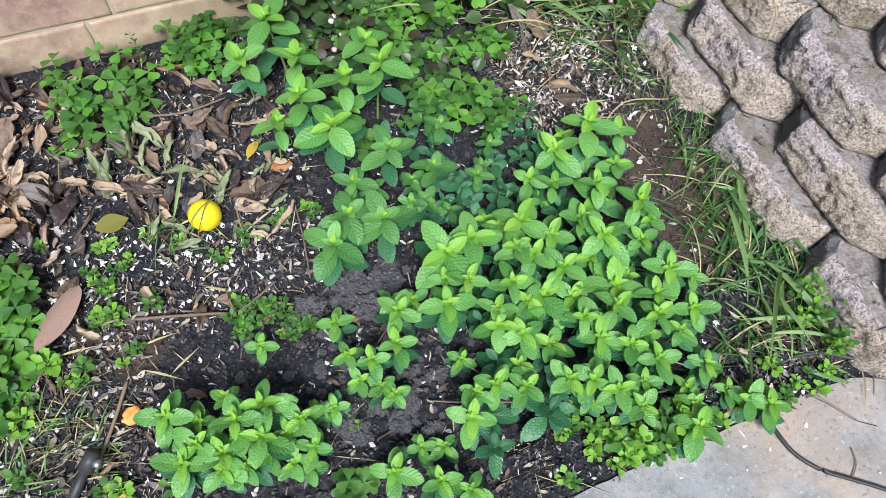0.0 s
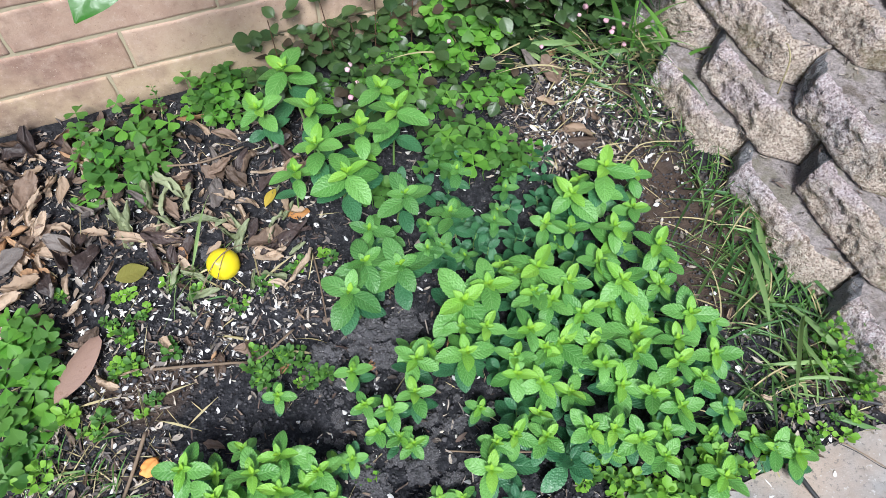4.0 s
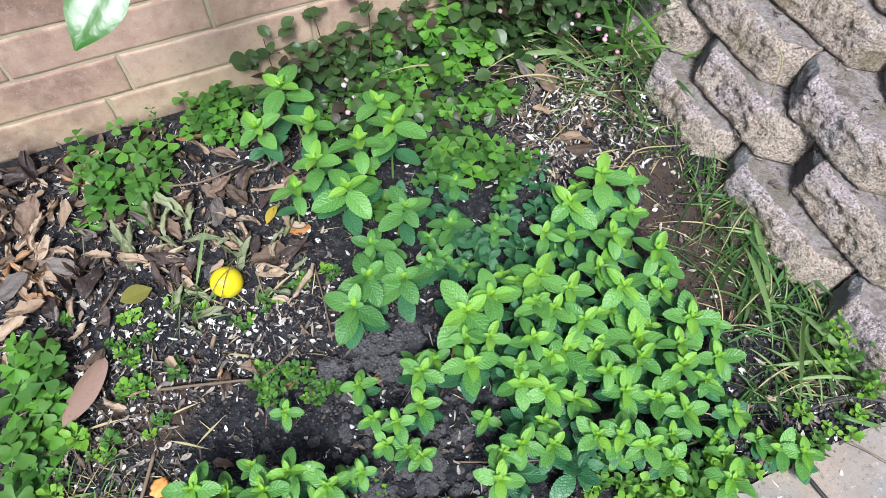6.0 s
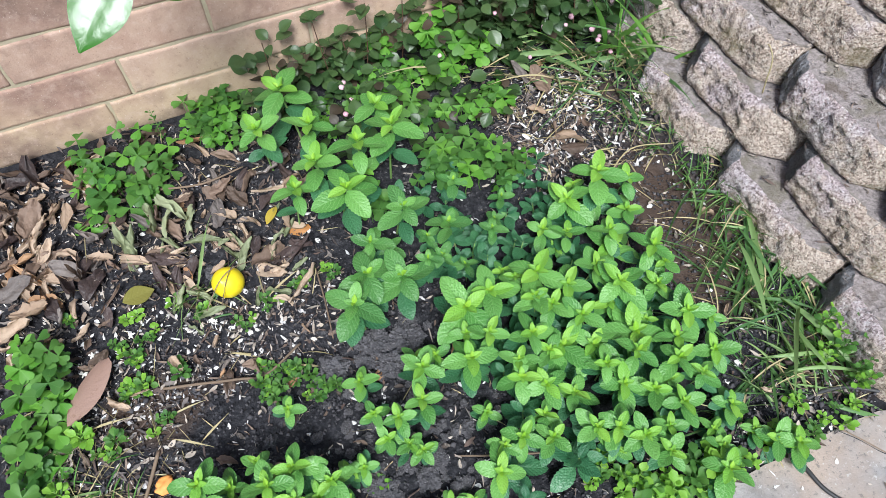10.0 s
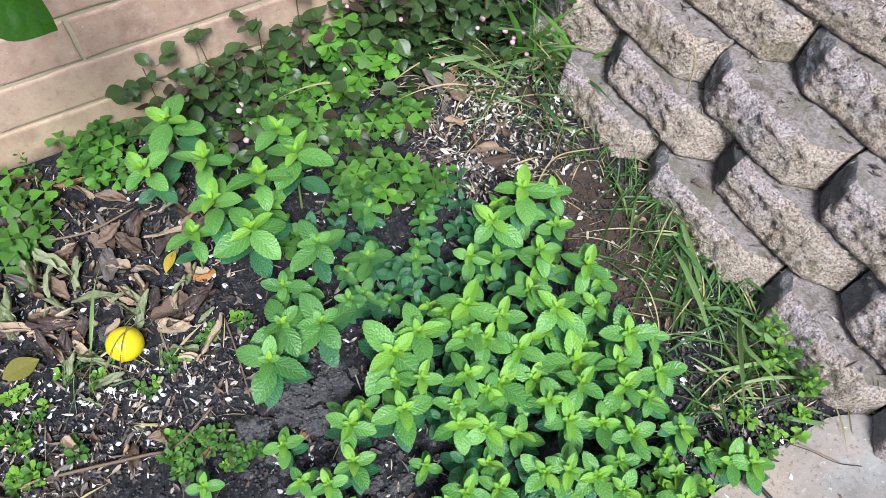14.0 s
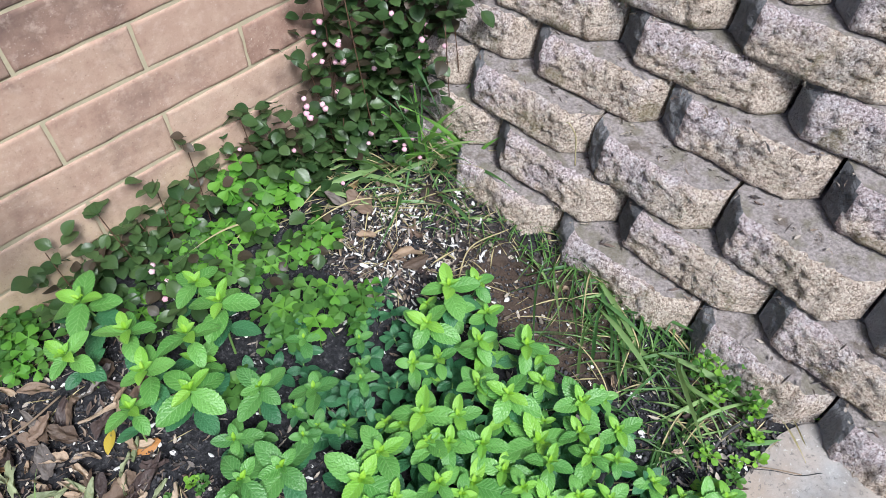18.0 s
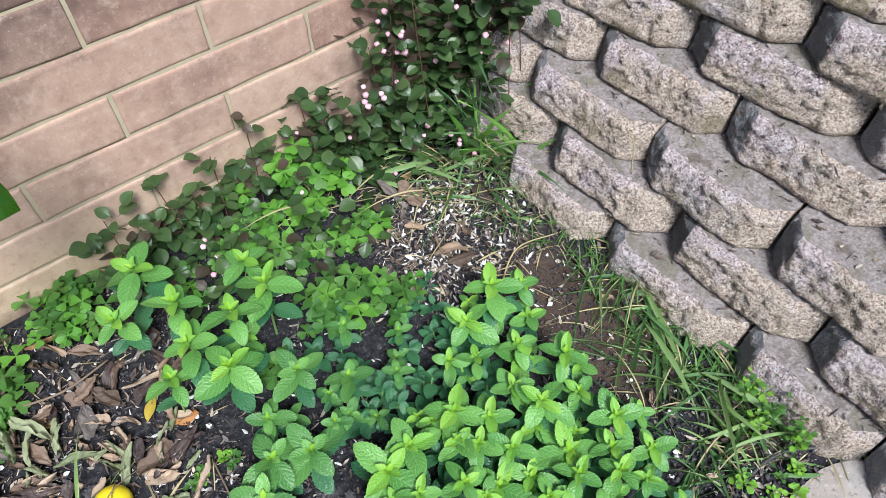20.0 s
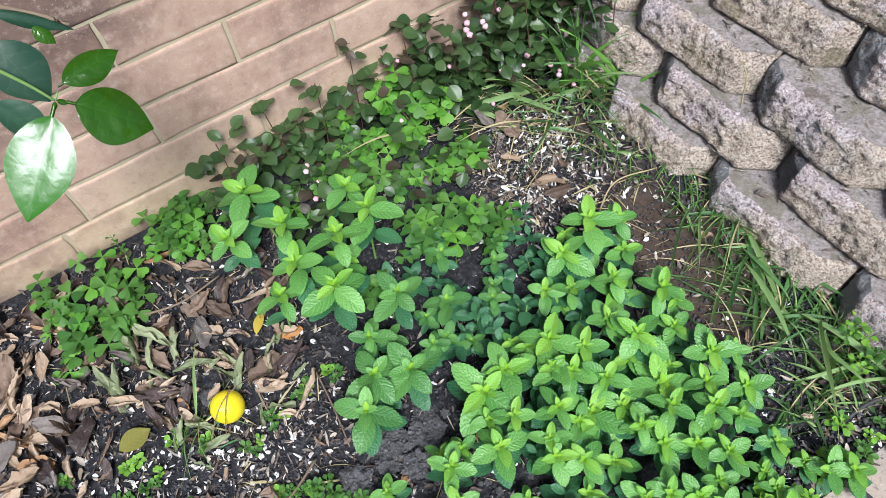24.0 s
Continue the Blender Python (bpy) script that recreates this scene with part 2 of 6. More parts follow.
def brick_material():
    m, nt, b = shader("slumped_brick", 0.9, 0.2)
    vec, rnd = shifted(nt)
    p = world_pos(nt)
    n1, n2, n3 = noise_out(nt, 22, 6, 0.65, vec), noise_out(nt, 230, 4, 0.7, vec), noise_out(nt, 5, 4, 0.6, p)
    f = math_node(nt, "ADD", math_node(nt, "MULTIPLY", rnd, 0.4), math_node(nt, "MULTIPLY", n1, 0.7))
    base = ramp(nt, f, [(0.25, (0.26, 0.157, 0.124)), (0.5, (0.40, 0.264, 0.205)), (0.85, (0.51, 0.368, 0.283))])
    # earth splashed up from the bed lies over the lower courses in an uneven band
    sep = nt.nodes.new("ShaderNodeSeparateXYZ")
    nt.links.new(p, sep.inputs[0])
    dust = math_node(nt, "ADD", math_node(nt, "MULTIPLY", sep.outputs[2], 2.4), math_node(nt, "MULTIPLY", n3, 0.9))
    base = mix(nt, ramp(nt, dust, [(0.5, (0.75, 0.75, 0.75)), (0.9, (0, 0, 0))]), base, (0.56, 0.44, 0.29))
    soot = noise_out(nt, 3.6, 6, 0.68, p)
    base = mix(nt, ramp(nt, soot, [(0.5, (0, 0, 0)), (0.66, (0.7, 0.7, 0.7))]), base, (0.15, 0.095, 0.085))
    # darker upwards and towards -x in noisy blotches; a damp line along the soil
    upper_dark = math_node(nt, "SUBTRACT", math_node(nt, "MULTIPLY", sep.outputs[2], 1.5), math_node(nt, "MULTIPLY", sep.outputs[0], 0.5))
    upper_dark = math_node(nt, "ADD", upper_dark, math_node(nt, "MULTIPLY", soot, 0.7))
    base = mix(nt, ramp(nt, math_node(nt, "MULTIPLY", upper_dark, 0.5), [(0.52, (0, 0, 0)), (0.64, (0.85, 0.85, 0.85))]), base, mix(nt, n1, (0.07, 0.05, 0.045), (0.2, 0.13, 0.11)))
    damp = math_node(nt, "SUBTRACT", math_node(nt, "MULTIPLY", n1, 0.08), sep.outputs[2])
    base = mix(nt, ramp(nt, damp, [(0.0, (0, 0, 0)), (0.05, (0.7, 0.7, 0.7))]), base, (0.13, 0.095, 0.075))
    base = mix(nt, ramp(nt, n2, [(0.63, (0, 0, 0)), (0.70, (0.75, 0.75, 0.75))]), base, (0.66, 0.56, 0.47))
    base = mix(nt, ramp(nt, n2, [(0.3, (0.75, 0.75, 0.75)), (0.37, (0, 0, 0))]), base, (0.16, 0.09, 0.07))
    # chalky bloom and rubbed patches
    n5 = noise_out(nt, 38, 5, 0.7, p)
    base = mix(nt, ramp(nt, n5, [(0.52, (0, 0, 0)), (0.72, (0.55, 0.55, 0.55))]), base, (0.58, 0.44, 0.365))
    base = mix(nt, ramp(nt, n5, [(0.28, (0.5, 0.5, 0.5)), (0.44, (0, 0, 0))]), base, (0.23, 0.14, 0.115))
    nt.links.new(base, b.inputs["Base Color"])
    bump(nt, b, math_node(nt, "ADD", n2, math_node(nt, "MULTIPLY", n1, 0.5)), 0.35, 0.003)
    return m


def concrete_material():
    m, nt, b = shader("path_concrete", 0.9, 0.25)
    p = world_pos(nt)
    n1, n2, n3 = noise_out(nt, 9, 7, 0.7, p), noise_out(nt, 110, 5, 0.7, p), noise_out(nt, 2.3, 5, 0.6, p)
    base = ramp(nt, n1, [(0.34, (0.17, 0.168, 0.17)), (0.5, (0.27, 0.268, 0.27)), (0.66, (0.36, 0.357, 0.36))])
    base = mix(nt, ramp(nt, n3, [(0.46, (0, 0, 0)), (0.62, (0.75, 0.75, 0.75))]), base, (0.42, 0.325, 0.255))
    base = mix(nt, ramp(nt, n2, [(0.34, (0.7, 0.7, 0.7)), (0.43, (0, 0, 0))]), base, (0.13, 0.125, 0.12))
    base = mix(nt, ramp(nt, n2, [(0.60, (0, 0, 0)), (0.68, (0.6, 0.6, 0.6))]), base, (0.55, 0.54, 0.53))
    nt.links.new(base, b.inputs["Base Color"])
    bump(nt, b, n2, 0.6, 0.004)
    return m


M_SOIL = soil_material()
M_BLOCK, M_BLOCK_TOP = block_material(), block_top_material()
# weathered grey skin, with the facet's bluish shade put into the colour
M_BLOCK_SHADE_SIDE = plain_material("weathered_shaded_block_side", (0.06, 0.063, 0.07), (0.46, 0.455, 0.48), 0.95, 150, 1.0, 0.15, 0.02)
M_BRICK = brick_material()
M_MORTAR = plain_material("old_mortar", (0.31, 0.26, 0.175), (0.52, 0.455, 0.33), 0.95, 120, 0.5)
M_PATH = concrete_material()
M_MINT = leaf_material("mint_leaf", (0.07, 0.225, 0.045), (0.20, 0.44, 0.10), (0.33, 0.55, 0.22), 0.33, 0.2, 7, 1.0, 0.68, veins=0.42, cells=300.0)
M_MINT_YOUNG = leaf_material("young_mint_leaf", (0.17, 0.41, 0.05), (0.31, 0.57, 0.08), (0.34, 0.6, 0.2), 0.38, 0.24, 7, 1.0, 0.68, veins=0.42, cells=300.0)
M_MINT_BUD = leaf_material("mint_bud_leaf", (0.22, 0.46, 0.03), (0.36, 0.60, 0.06), (0.40, 0.64, 0.16), 0.42, 0.24, 6, 1.0, 0.6, veins=0.2, cells=300.0)
# lower and inner mint leaves: the patch's shade is put into these colours
M_MINT_SHADE = leaf_material("shade_tinted_mint_leaf", (0.02, 0.095, 0.042), (0.075, 0.22, 0.09), (0.14, 0.3, 0.17), 0.34, 0.14, 7, 1.0, 0.68, veins=0.36, cells=300.0)
M_MINT_HALF_SHADE = leaf_material("half_shade_mint_leaf", (0.05, 0.165, 0.042), (0.14, 0.33, 0.08), (0.25, 0.43, 0.18), 0.33, 0.16, 7, 1.0, 0.68, veins=0.42, cells=300.0)
M_STEM = plain_material("green_stem", (0.10, 0.2, 0.05), (0.2, 0.3, 0.1), 0.6, 80, 0.1)
M_CLOVER = leaf_material("clover_leaf", (0.035, 0.125, 0.025), (0.15, 0.32, 0.06), (0.16, 0.36, 0.08), 0.55, 0.35, 1.0, 0.0, 0.1)
M_CLOVER_LIGHT = leaf_material("light_clover_leaf", (0.085, 0.27, 0.03), (0.20, 0.43, 0.06), (0.25, 0.48, 0.1), 0.55, 0.35, 1.0, 0.0, 0.1)
M_WEED = leaf_material("bright_weed_leaf", (0.14, 0.35, 0.03), (0.29, 0.52, 0.07), (0.3, 0.5, 0.12), 0.5, 0.3, 3.0, 0.5, 0.2)
M_KNOT = leaf_material("knotweed_leaf", (0.014, 0.042, 0.013), (0.085, 0.145, 0.048), (0.09, 0.145, 0.065), 0.36, 0.12, 5, 0.8, 0.25, veins=0.15)
M_KNOT_RED = leaf_material("bronze_knotweed_leaf", (0.035, 0.032, 0.02), (0.085, 0.06, 0.042), (0.09, 0.07, 0.045), 0.45, 0.12, 5, 0.8, 0.25, veins=0.15)
M_PINK = plain_material("pink_blossom", (0.65, 0.32, 0.42), (0.85, 0.62, 0.68), 0.7, 300, 0.6)
M_RED_STEM = plain_material("reddish_stem", (0.07, 0.035, 0.025), (0.13, 0.075, 0.045), 0.6, 80, 0.1)
M_GRASS = leaf_material("grass_blade", (0.045, 0.13, 0.045), (0.17, 0.32, 0.11), (0.15, 0.32, 0.09), 0.4, 0.3, 1.0, 0.0, 0.1)
M_GRASS_PALE = leaf_material("pale_grass_blade", (0.16, 0.29, 0.10), (0.36, 0.50, 0.20), (0.3, 0.45, 0.18), 0.45, 0.3, 1.0, 0.0, 0.1)
M_GRASS_BRIGHT = leaf_material("bright_grass_blade", (0.12, 0.33, 0.05), (0.26, 0.50, 0.11), (0.26, 0.48, 0.14), 0.4, 0.3, 1.0, 0.0, 0.1)
M_GRASS_STUFF = leaf_material("fine_grass", (0.04, 0.13, 0.03), (0.14, 0.3, 0.06), (0.15, 0.3, 0.08), 0.5, 0.3, 1.0, 0.0, 0.1, True)
M_STRAW = leaf_material("straw_blade", (0.36, 0.30, 0.15), (0.64, 0.56, 0.34), (0.5, 0.42, 0.25), 0.7, 0.2, 1.0, 0.0, 0.1, True)
M_CITRUS = leaf_material("citrus_leaf", (0.014, 0.06, 0.002), (0.036, 0.11, 0.003), (0.06, 0.15, 0.02), 0.2, 0.13, 5, 0.4, 0.7, veins=0.2, wrinkle=6.0, fine=0.03)
M_CITRUS_GLOSS = leaf_material("glossy_citrus_leaf", (0.025, 0.13, 0.006), (0.05, 0.2, 0.012), (0.10, 0.26, 0.05), 0.24, 0.2, 5, 0.4, 0.22, veins=0.12, wrinkle=2.0, fine=0.0)
M_CITRUS_BACK = leaf_material("old_citrus_leaf", (0.014, 0.05, 0.028), (0.03, 0.08, 0.045), (0.08, 0.13, 0.07), 0.42, 0.08, 5, 0.4, 0.3, veins=0.2, wrinkle=3.0, fine=0.1)
M_DRY = [
    leaf_material("brown_dry_leaf", (0.062, 0.042, 0.032), (0.28, 0.195, 0.145), (0.28, 0.19, 0.13), 0.6, 0.1, 6, 0.8, 0.7, veins=0.15, wrinkle=5.0),
    leaf_material("tan_dry_leaf", (0.32, 0.22, 0.15), (0.64, 0.50, 0.38), (0.45, 0.33, 0.2), 0.65, 0.15, 6, 0.8, 0.7, veins=0.15, wrinkle=5.0),
    leaf_material("grey_dry_leaf", (0.10, 0.085, 0.08), (0.30, 0.255, 0.23), (0.34, 0.29, 0.25), 0.65, 0.1, 6, 0.8, 0.7, veins=0.15, wrinkle=5.0),
    leaf_material("dark_dry_leaf", (0.035, 0.026, 0.026), (0.10, 0.07, 0.065), (0.15, 0.1, 0.08), 0.5, 0.05, 6, 0.8, 0.7, veins=0.15, wrinkle=5.0),
    leaf_material("withered_green_leaf", (0.13, 0.16, 0.075), (0.42, 0.46, 0.28), (0.42, 0.46, 0.30), 0.5, 0.15, 6, 0.8, 0.6, veins=0.2, wrinkle=4.0),
    leaf_material("orange_tan_leaf", (0.30, 0.15, 0.07), (0.52, 0.33, 0.19), (0.4, 0.25, 0.14), 0.65, 0.12, 6, 0.8, 0.7, veins=0.15, wrinkle=5.0),
]
M_BROWN_LEAF = leaf_material("pinkish_brown_leaf", (0.30, 0.19, 0.15), (0.45, 0.31, 0.245), (0.34, 0.22, 0.16), 0.65, 0.05, 8, 0.8, 0.5, False, (0.2, 0.11, 0.07))
M_OLIVE_LEAF = leaf_material("olive_fallen_leaf", (0.15, 0.16, 0.03), (0.26, 0.24, 0.06), (0.3, 0.3, 0.1), 0.45, 0.15, 7, 0.8, 0.4)
M_YELLOW_LEAF = leaf_material("yellow_leaf", (0.55, 0.4, 0.05), (0.68, 0.54, 0.1), (0.6, 0.5, 0.15), 0.6, 0.2, 7, 0.8, 0.4)
M_ORANGE_LEAF = leaf_material("orange_brown_leaf", (0.32, 0.12, 0.03), (0.5, 0.24, 0.08), (0.4, 0.2, 0.08), 0.6, 0.15, 7, 0.8, 0.6)
M_LEMON = plain_material("lemon_rind", (0.78, 0.60, 0.01), (0.85, 0.70, 0.02), 0.38, 260, 0.25, 0.5, 0.001)
M_PEEL = plain_material("orange_peel", (0.70, 0.22, 0.03), (0.85, 0.42, 0.14), 0.6, 120, 0.5)
M_PETAL = palette_material("fallen_petal", [(0.95, 0.94, 0.92), (0.74, 0.72, 0.72), (0.95, 0.95, 0.96), (0.55, 0.46, 0.37), (0.9, 0.88, 0.86), (0.6, 0.58, 0.6)])
M_BLOSSOM = plain_material("white_blossom", (0.75, 0.72, 0.62), (0.95, 0.94, 0.9), 0.6, 120, 0.2)
M_CHIP = palette_material("litter_scrap", [(0.03, 0.026, 0.028), (0.13, 0.085, 0.07), (0.30, 0.23, 0.18), (0.05, 0.043, 0.044), (0.24, 0.21, 0.2), (0.60, 0.52, 0.44), (0.04, 0.034, 0.034), (0.17, 0.12, 0.1), (0.09, 0.08, 0.085)])
M_CRUMB = plain_material("soil_crumb", (0.014, 0.014, 0.018), (0.13, 0.125, 0.135), 0.9, 140, 0.6, 0.15, 0.003, island=True)
M_CLOD = plain_material("soil_clod", (0.014, 0.014, 0.017), (0.27, 0.26, 0.275), 0.95, 170, 1.0, 0.15, 0.008, island=True)
M_TWIG = plain_material("dry_twig", (0.12, 0.085, 0.06), (0.28, 0.21, 0.15), 0.85, 90, 0.5)
M_HOSE = plain_material("black_rubber", (0.018, 0.018, 0.019), (0.05, 0.05, 0.052), 0.5, 60, 0.15, 0.4)
M_STEEL = plain_material("dull_metal", (0.35, 0.35, 0.36), (0.6, 0.6, 0.6), 0.35, 60, 0.1, 0.5, metal=0.9)
M_STAKE = plain_material("weathered_stake", (0.06, 0.055, 0.055), (0.17, 0.15, 0.145), 0.85, 70, 0.5)

# ---- helpers for things ----
rng = random.Random(7)


def mesh_of(name, verts, faces, material, uvs=None, smooth=True, material_ids=None):
    me = bpy.data.meshes.new(name)
    me.from_pydata(verts, [], faces)
    for mt in material if isinstance(material, list) else [material]:
        me.materials.append(mt)
    if uvs is not None:
        layer = me.uv_layers.new(name="UVMap")
        idx = np.zeros(len(me.loops), dtype=np.int32)
        me.loops.foreach_get("vertex_index", idx)
        layer.data.foreach_set("uv", np.asarray(uvs, dtype=np.float32)[idx].ravel())
    if material_ids is not None:
        me.polygons.foreach_set("material_index", np.asarray(material_ids, dtype=np.int32))
    if smooth:
        me.polygons.foreach_set("use_smooth", np.ones(len(me.polygons), dtype=bool))
    me.update()
    return me


def from_bm(name, bm, material, smooth=True):
    me = bpy.data.meshes.new(name)
    bm.to_mesh(me)
    bm.free()
    me.materials.append(material)
    if smooth:
        me.polygons.foreach_set("use_smooth", np.ones(len(me.polygons), dtype=bool))
    return me


def part(name, me, parent, m=None, label=""):
    ob = new(name, me)
    ob.parent = parent
    if m is not None:
        ob.matrix_basis = m
    return tagged(ob, label)


def thing(name, me, m, label, category, group="", kind=""):
    ob = new(name, me)
    ob.matrix_basis = m
    return tagged(ob, label, category, group, kind)


def leaf_data(length, width, droop=0.3, fold=0.15, serration=0.0, teeth=9, nu=9, nv=4, widest=0.45, curl=0.0, stalk=0.0, tip=1.0, seed=0, warp=0.0, ragged=0.0):
    """A leaf that lies along +x from its base at the origin: vertices, faces and own coordinates."""
    r = random.Random(seed)
    ph = [r.uniform(0, 6.28) for _ in range(4)]
    verts, uvs, faces = [], [], []
    for i in range(nu + 1):
        u = i / nu
        k = math.log(0.5) / math.log(widest)
        prof = max(math.sin(math.pi * min(u ** k, 1.0)), 0.0) ** (0.75 if u < widest else tip)
        half = width / 2 * max(prof, 0.03)
        if serration:
            half *= 1 + serration * (0.5 - i % 2)
        torn = [1 + ragged * r.uniform(-1, 0.5) for _ in range(2)]
        for j in range(-nv, nv + 1):
            v = j / nv * torn[j > 0]
            a = u * droop
            x = length * (math.sin(a) / droop if droop else u)
            z = -length * ((1 - math.cos(a)) / droop if droop else 0)
            y = half * v
            z += fold * abs(y) - curl * y * y / max(width, 1e-4) * 4
            z += warp * length * (math.sin(u * 5 + ph[0]) * v * 0.5 + math.sin(u * 3 + ph[1] + v * 2) * 0.4)
            verts.append((x + stalk, y, z))
            uvs.append((u, v / 2 + 0.5))
    w = 2 * nv + 1
    for i in range(nu):
        for j in range(w - 1):
            a = i * w + j
            faces.append((a, a + w, a + w + 1, a + 1))
    if stalk:
        n = len(verts)
        t = max(width * 0.03, 0.0007)
        verts += [(0, -t, 0), (0, t, 0), (0, 0, t), (stalk * 1.15, -t, 0), (stalk * 1.15, t, 0), (stalk * 1.15, 0, t)]
        uvs += [(0, 0.5)] * 6
        faces += [(n, n + 3, n + 5, n + 2), (n + 1, n + 2, n + 5, n + 4), (n, n + 1, n + 4, n + 3)]
    return verts, faces, uvs


def curled_data(length, width, wrap, bend, twist, seed, nu=10, nv=4):
    """A dead leaf, its halves rolled about the midrib by wrap, bent along it, crumpled, with a nibbled edge."""
    r = random.Random(seed)
    ph = Vector((r.uniform(0, 50), r.uniform(0, 50), 0))
    verts, uvs, faces = [], [], []
    skew = r.uniform(-0.5, 0.5)
    for i in range(nu + 1):
        u = i / nu
        half = width / 2 * max(math.sin(math.pi * (0.04 + 0.93 * u)) ** 0.65, 0.06)
        a = bend * (u - 0.4)
        cx, cz = (length * math.sin(a) / bend, length * (1 - math.cos(a)) / bend)
        for j in range(-nv, nv + 1):
            v = j / nv
            q = half * v * (1 + 0.5 * noise.noise(Vector((u * 5, v * 2.5, seed))))
            k = wrap / width * (1 + skew * v) * (0.6 + 0.8 * u)
            y, z = math.sin(q * 2 * k) / (2 * k), (1 - math.cos(q * 2 * k)) / (2 * k)
            c, s = math.cos(twist * (u - 0.5)), math.sin(twist * (u - 0.5))
            y, z = y * c - z * s, y * s + z * c
            p = Vector((u * 3, v * 1.6, 0)) + ph
            z += 0.11 * length * noise.noise(p) + 0.05 * length * noise.noise(p * 2.4)
            verts.append((cx + 0.03 * length * noise.noise(p + Vector((9, 9, 0))) - z * math.sin(a), y, cz + z * math.cos(a)))
            uvs.append((u, v / 2 + 0.5))
    w = 2 * nv + 1
    for i in range(nu):
        for j in range(w - 1):
            a = i * w + j
            faces.append((a, a + w, a + w + 1, a + 1))
    return verts, faces, uvs


def curled_mesh(name, material, *args, **kw):
    v, f, uv = curled_data(*args, **kw)
    return mesh_of(name, v, f, material, uv)


def leaf_mesh(name, material, *args, **kw):
    v, f, uv = leaf_data(*args, **kw)
    return mesh_of(name, v, f, material, uv)


def tube_data(points, radii, sides=6):
    verts, faces = [], []
    n = len(points)
    for i, p in enumerate(points):
        d = (Vector(points[min(i + 1, n - 1)]) - Vector(points[max(i - 1, 0)])).normalized()
        a = d.orthogonal().normalized()
        b = d.cross(a)
        for s in range(sides):
            t = 2 * math.pi * s / sides
            verts.append(tuple(Vector(p) + radii[i] * (math.cos(t) * a + math.sin(t) * b)))
    for i in range(n - 1):
        for s in range(sides):
            faces.append((i * sides + s, i * sides + (s + 1) % sides, (i + 1) * sides + (s + 1) % sides, (i + 1) * sides + s))
    faces += [tuple(reversed(range(sides))), tuple(range((n - 1) * sides, n * sides))]
    return verts, faces


def tube_mesh(name, points, radii, material, sides=6):
    v, f = tube_data(points, radii, sides)
    return mesh_of(name, v, f, material, [(0.5, 0.5)] * len(v))


def smooth_line(points, steps=6):
    """A Catmull-Rom line through the points."""
    pts = [Vector(p) for p in points]
    pts = [2 * pts[0] - pts[1], *pts, 2 * pts[-1] - pts[-2]]
    out = []
    for i in range(1, len(pts) - 2):
        a, b, c, d = pts[i - 1 : i + 3]
        for s in range(steps):
            t = s / steps
            out.append(0.5 * (2 * b + (c - a) * t + (2 * a - 5 * b + 4 * c - d) * t * t + (3 * b - a - 3 * c + d) * t ** 3))
    out.append(pts[-2])
    return out


def heading(yaw, pitch=0.0, roll=0.0, scale=1.0, at=(0, 0, 0)):
    """A pose whose +x points to yaw (degrees), raised by pitch."""
    return Matrix.Translation(at) @ pose(0, 0, 0, 0, 0, yaw) @ pose(0, 0, 0, 0, -pitch, 0) @ pose(0, 0, 0, roll) @ Matrix.Diagonal((scale, scale, scale, 1))


def merged(name, pieces, material, smooth=True):
    """One mesh out of many (verts, faces, uvs, pose)."""
    verts, faces, uvs = [], [], []
    for v, f, uv, m in pieces:
        n = len(verts)
        verts += [tuple(m @ Vector(p)) for p in v]
        faces += [tuple(i + n for i in face) for face in f]
        uvs += uv
    return mesh_of(name, verts, faces, material, uvs, smooth)


def soil_height(x, y):
    """The uneven surface of the bed."""
    if x > 2.2 or x < -2.5 or y < -3.0 or y > 0.2:
        return 0.0
    p = Vector((x, y, 0))
    h = 0.012 * noise.noise(p * 3.1) + 0.008 * noise.noise(p * 9.0 + Vector((4, 2, 0))) + 0.005 * noise.noise(p * 27.0)
    # a lumpy dug patch runs through the middle of the bed
    dug = math.exp(-(((x + 0.15) / 0.2) ** 2 + ((y + 0.86) / 0.2) ** 2))
    h += dug * (0.012 * abs(noise.noise(p * 16.0 + Vector((9, 1, 0)))) + 0.012 * noise.noise(p * 34.0) - 0.004)
    h -= 0.01 * math.exp(-(((x - 0.55) / 0.12) ** 2 + ((y + 0.75) / 0.2) ** 2))
    # earth and litter have heaped up against the blocks
    k = min(max((x - 0.58) / 0.12, 0), 1) * min(max((y + 0.95) / 0.2, 0), 1)
    h += 0.024 * k * k * (3 - 2 * k)
    if y < -1.2 and x > 0.03:
        h = min(h, -0.012)
    elif y < -1.1 and x > 0.03:
        h = max(h, 0.001) + 0.006
    return h

# ---- setting ----


def build_ground():
    def line(lo, hi, step, far):
        fine = list(np.arange(lo, hi + step / 2, step))
        return [-far, -far / 4, lo - 3, lo - 1, lo - 0.3, *fine, hi + 0.3, hi + 1, hi + 3, far / 4, far]

    xs, ys = line(-1.0, 1.0, 0.0115, 80.0), line(-1.6, 0.1, 0.0115, 80.0)
    verts = [(x, y, soil_height(x, y)) for y in ys for x in xs]
    w = len(xs)
    faces = [(j * w + i, j * w + i + 1, (j + 1) * w + i + 1, (j + 1) * w + i) for j in range(len(ys) - 1) for i in range(w - 1)]
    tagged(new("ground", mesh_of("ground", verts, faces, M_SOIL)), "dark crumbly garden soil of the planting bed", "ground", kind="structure")


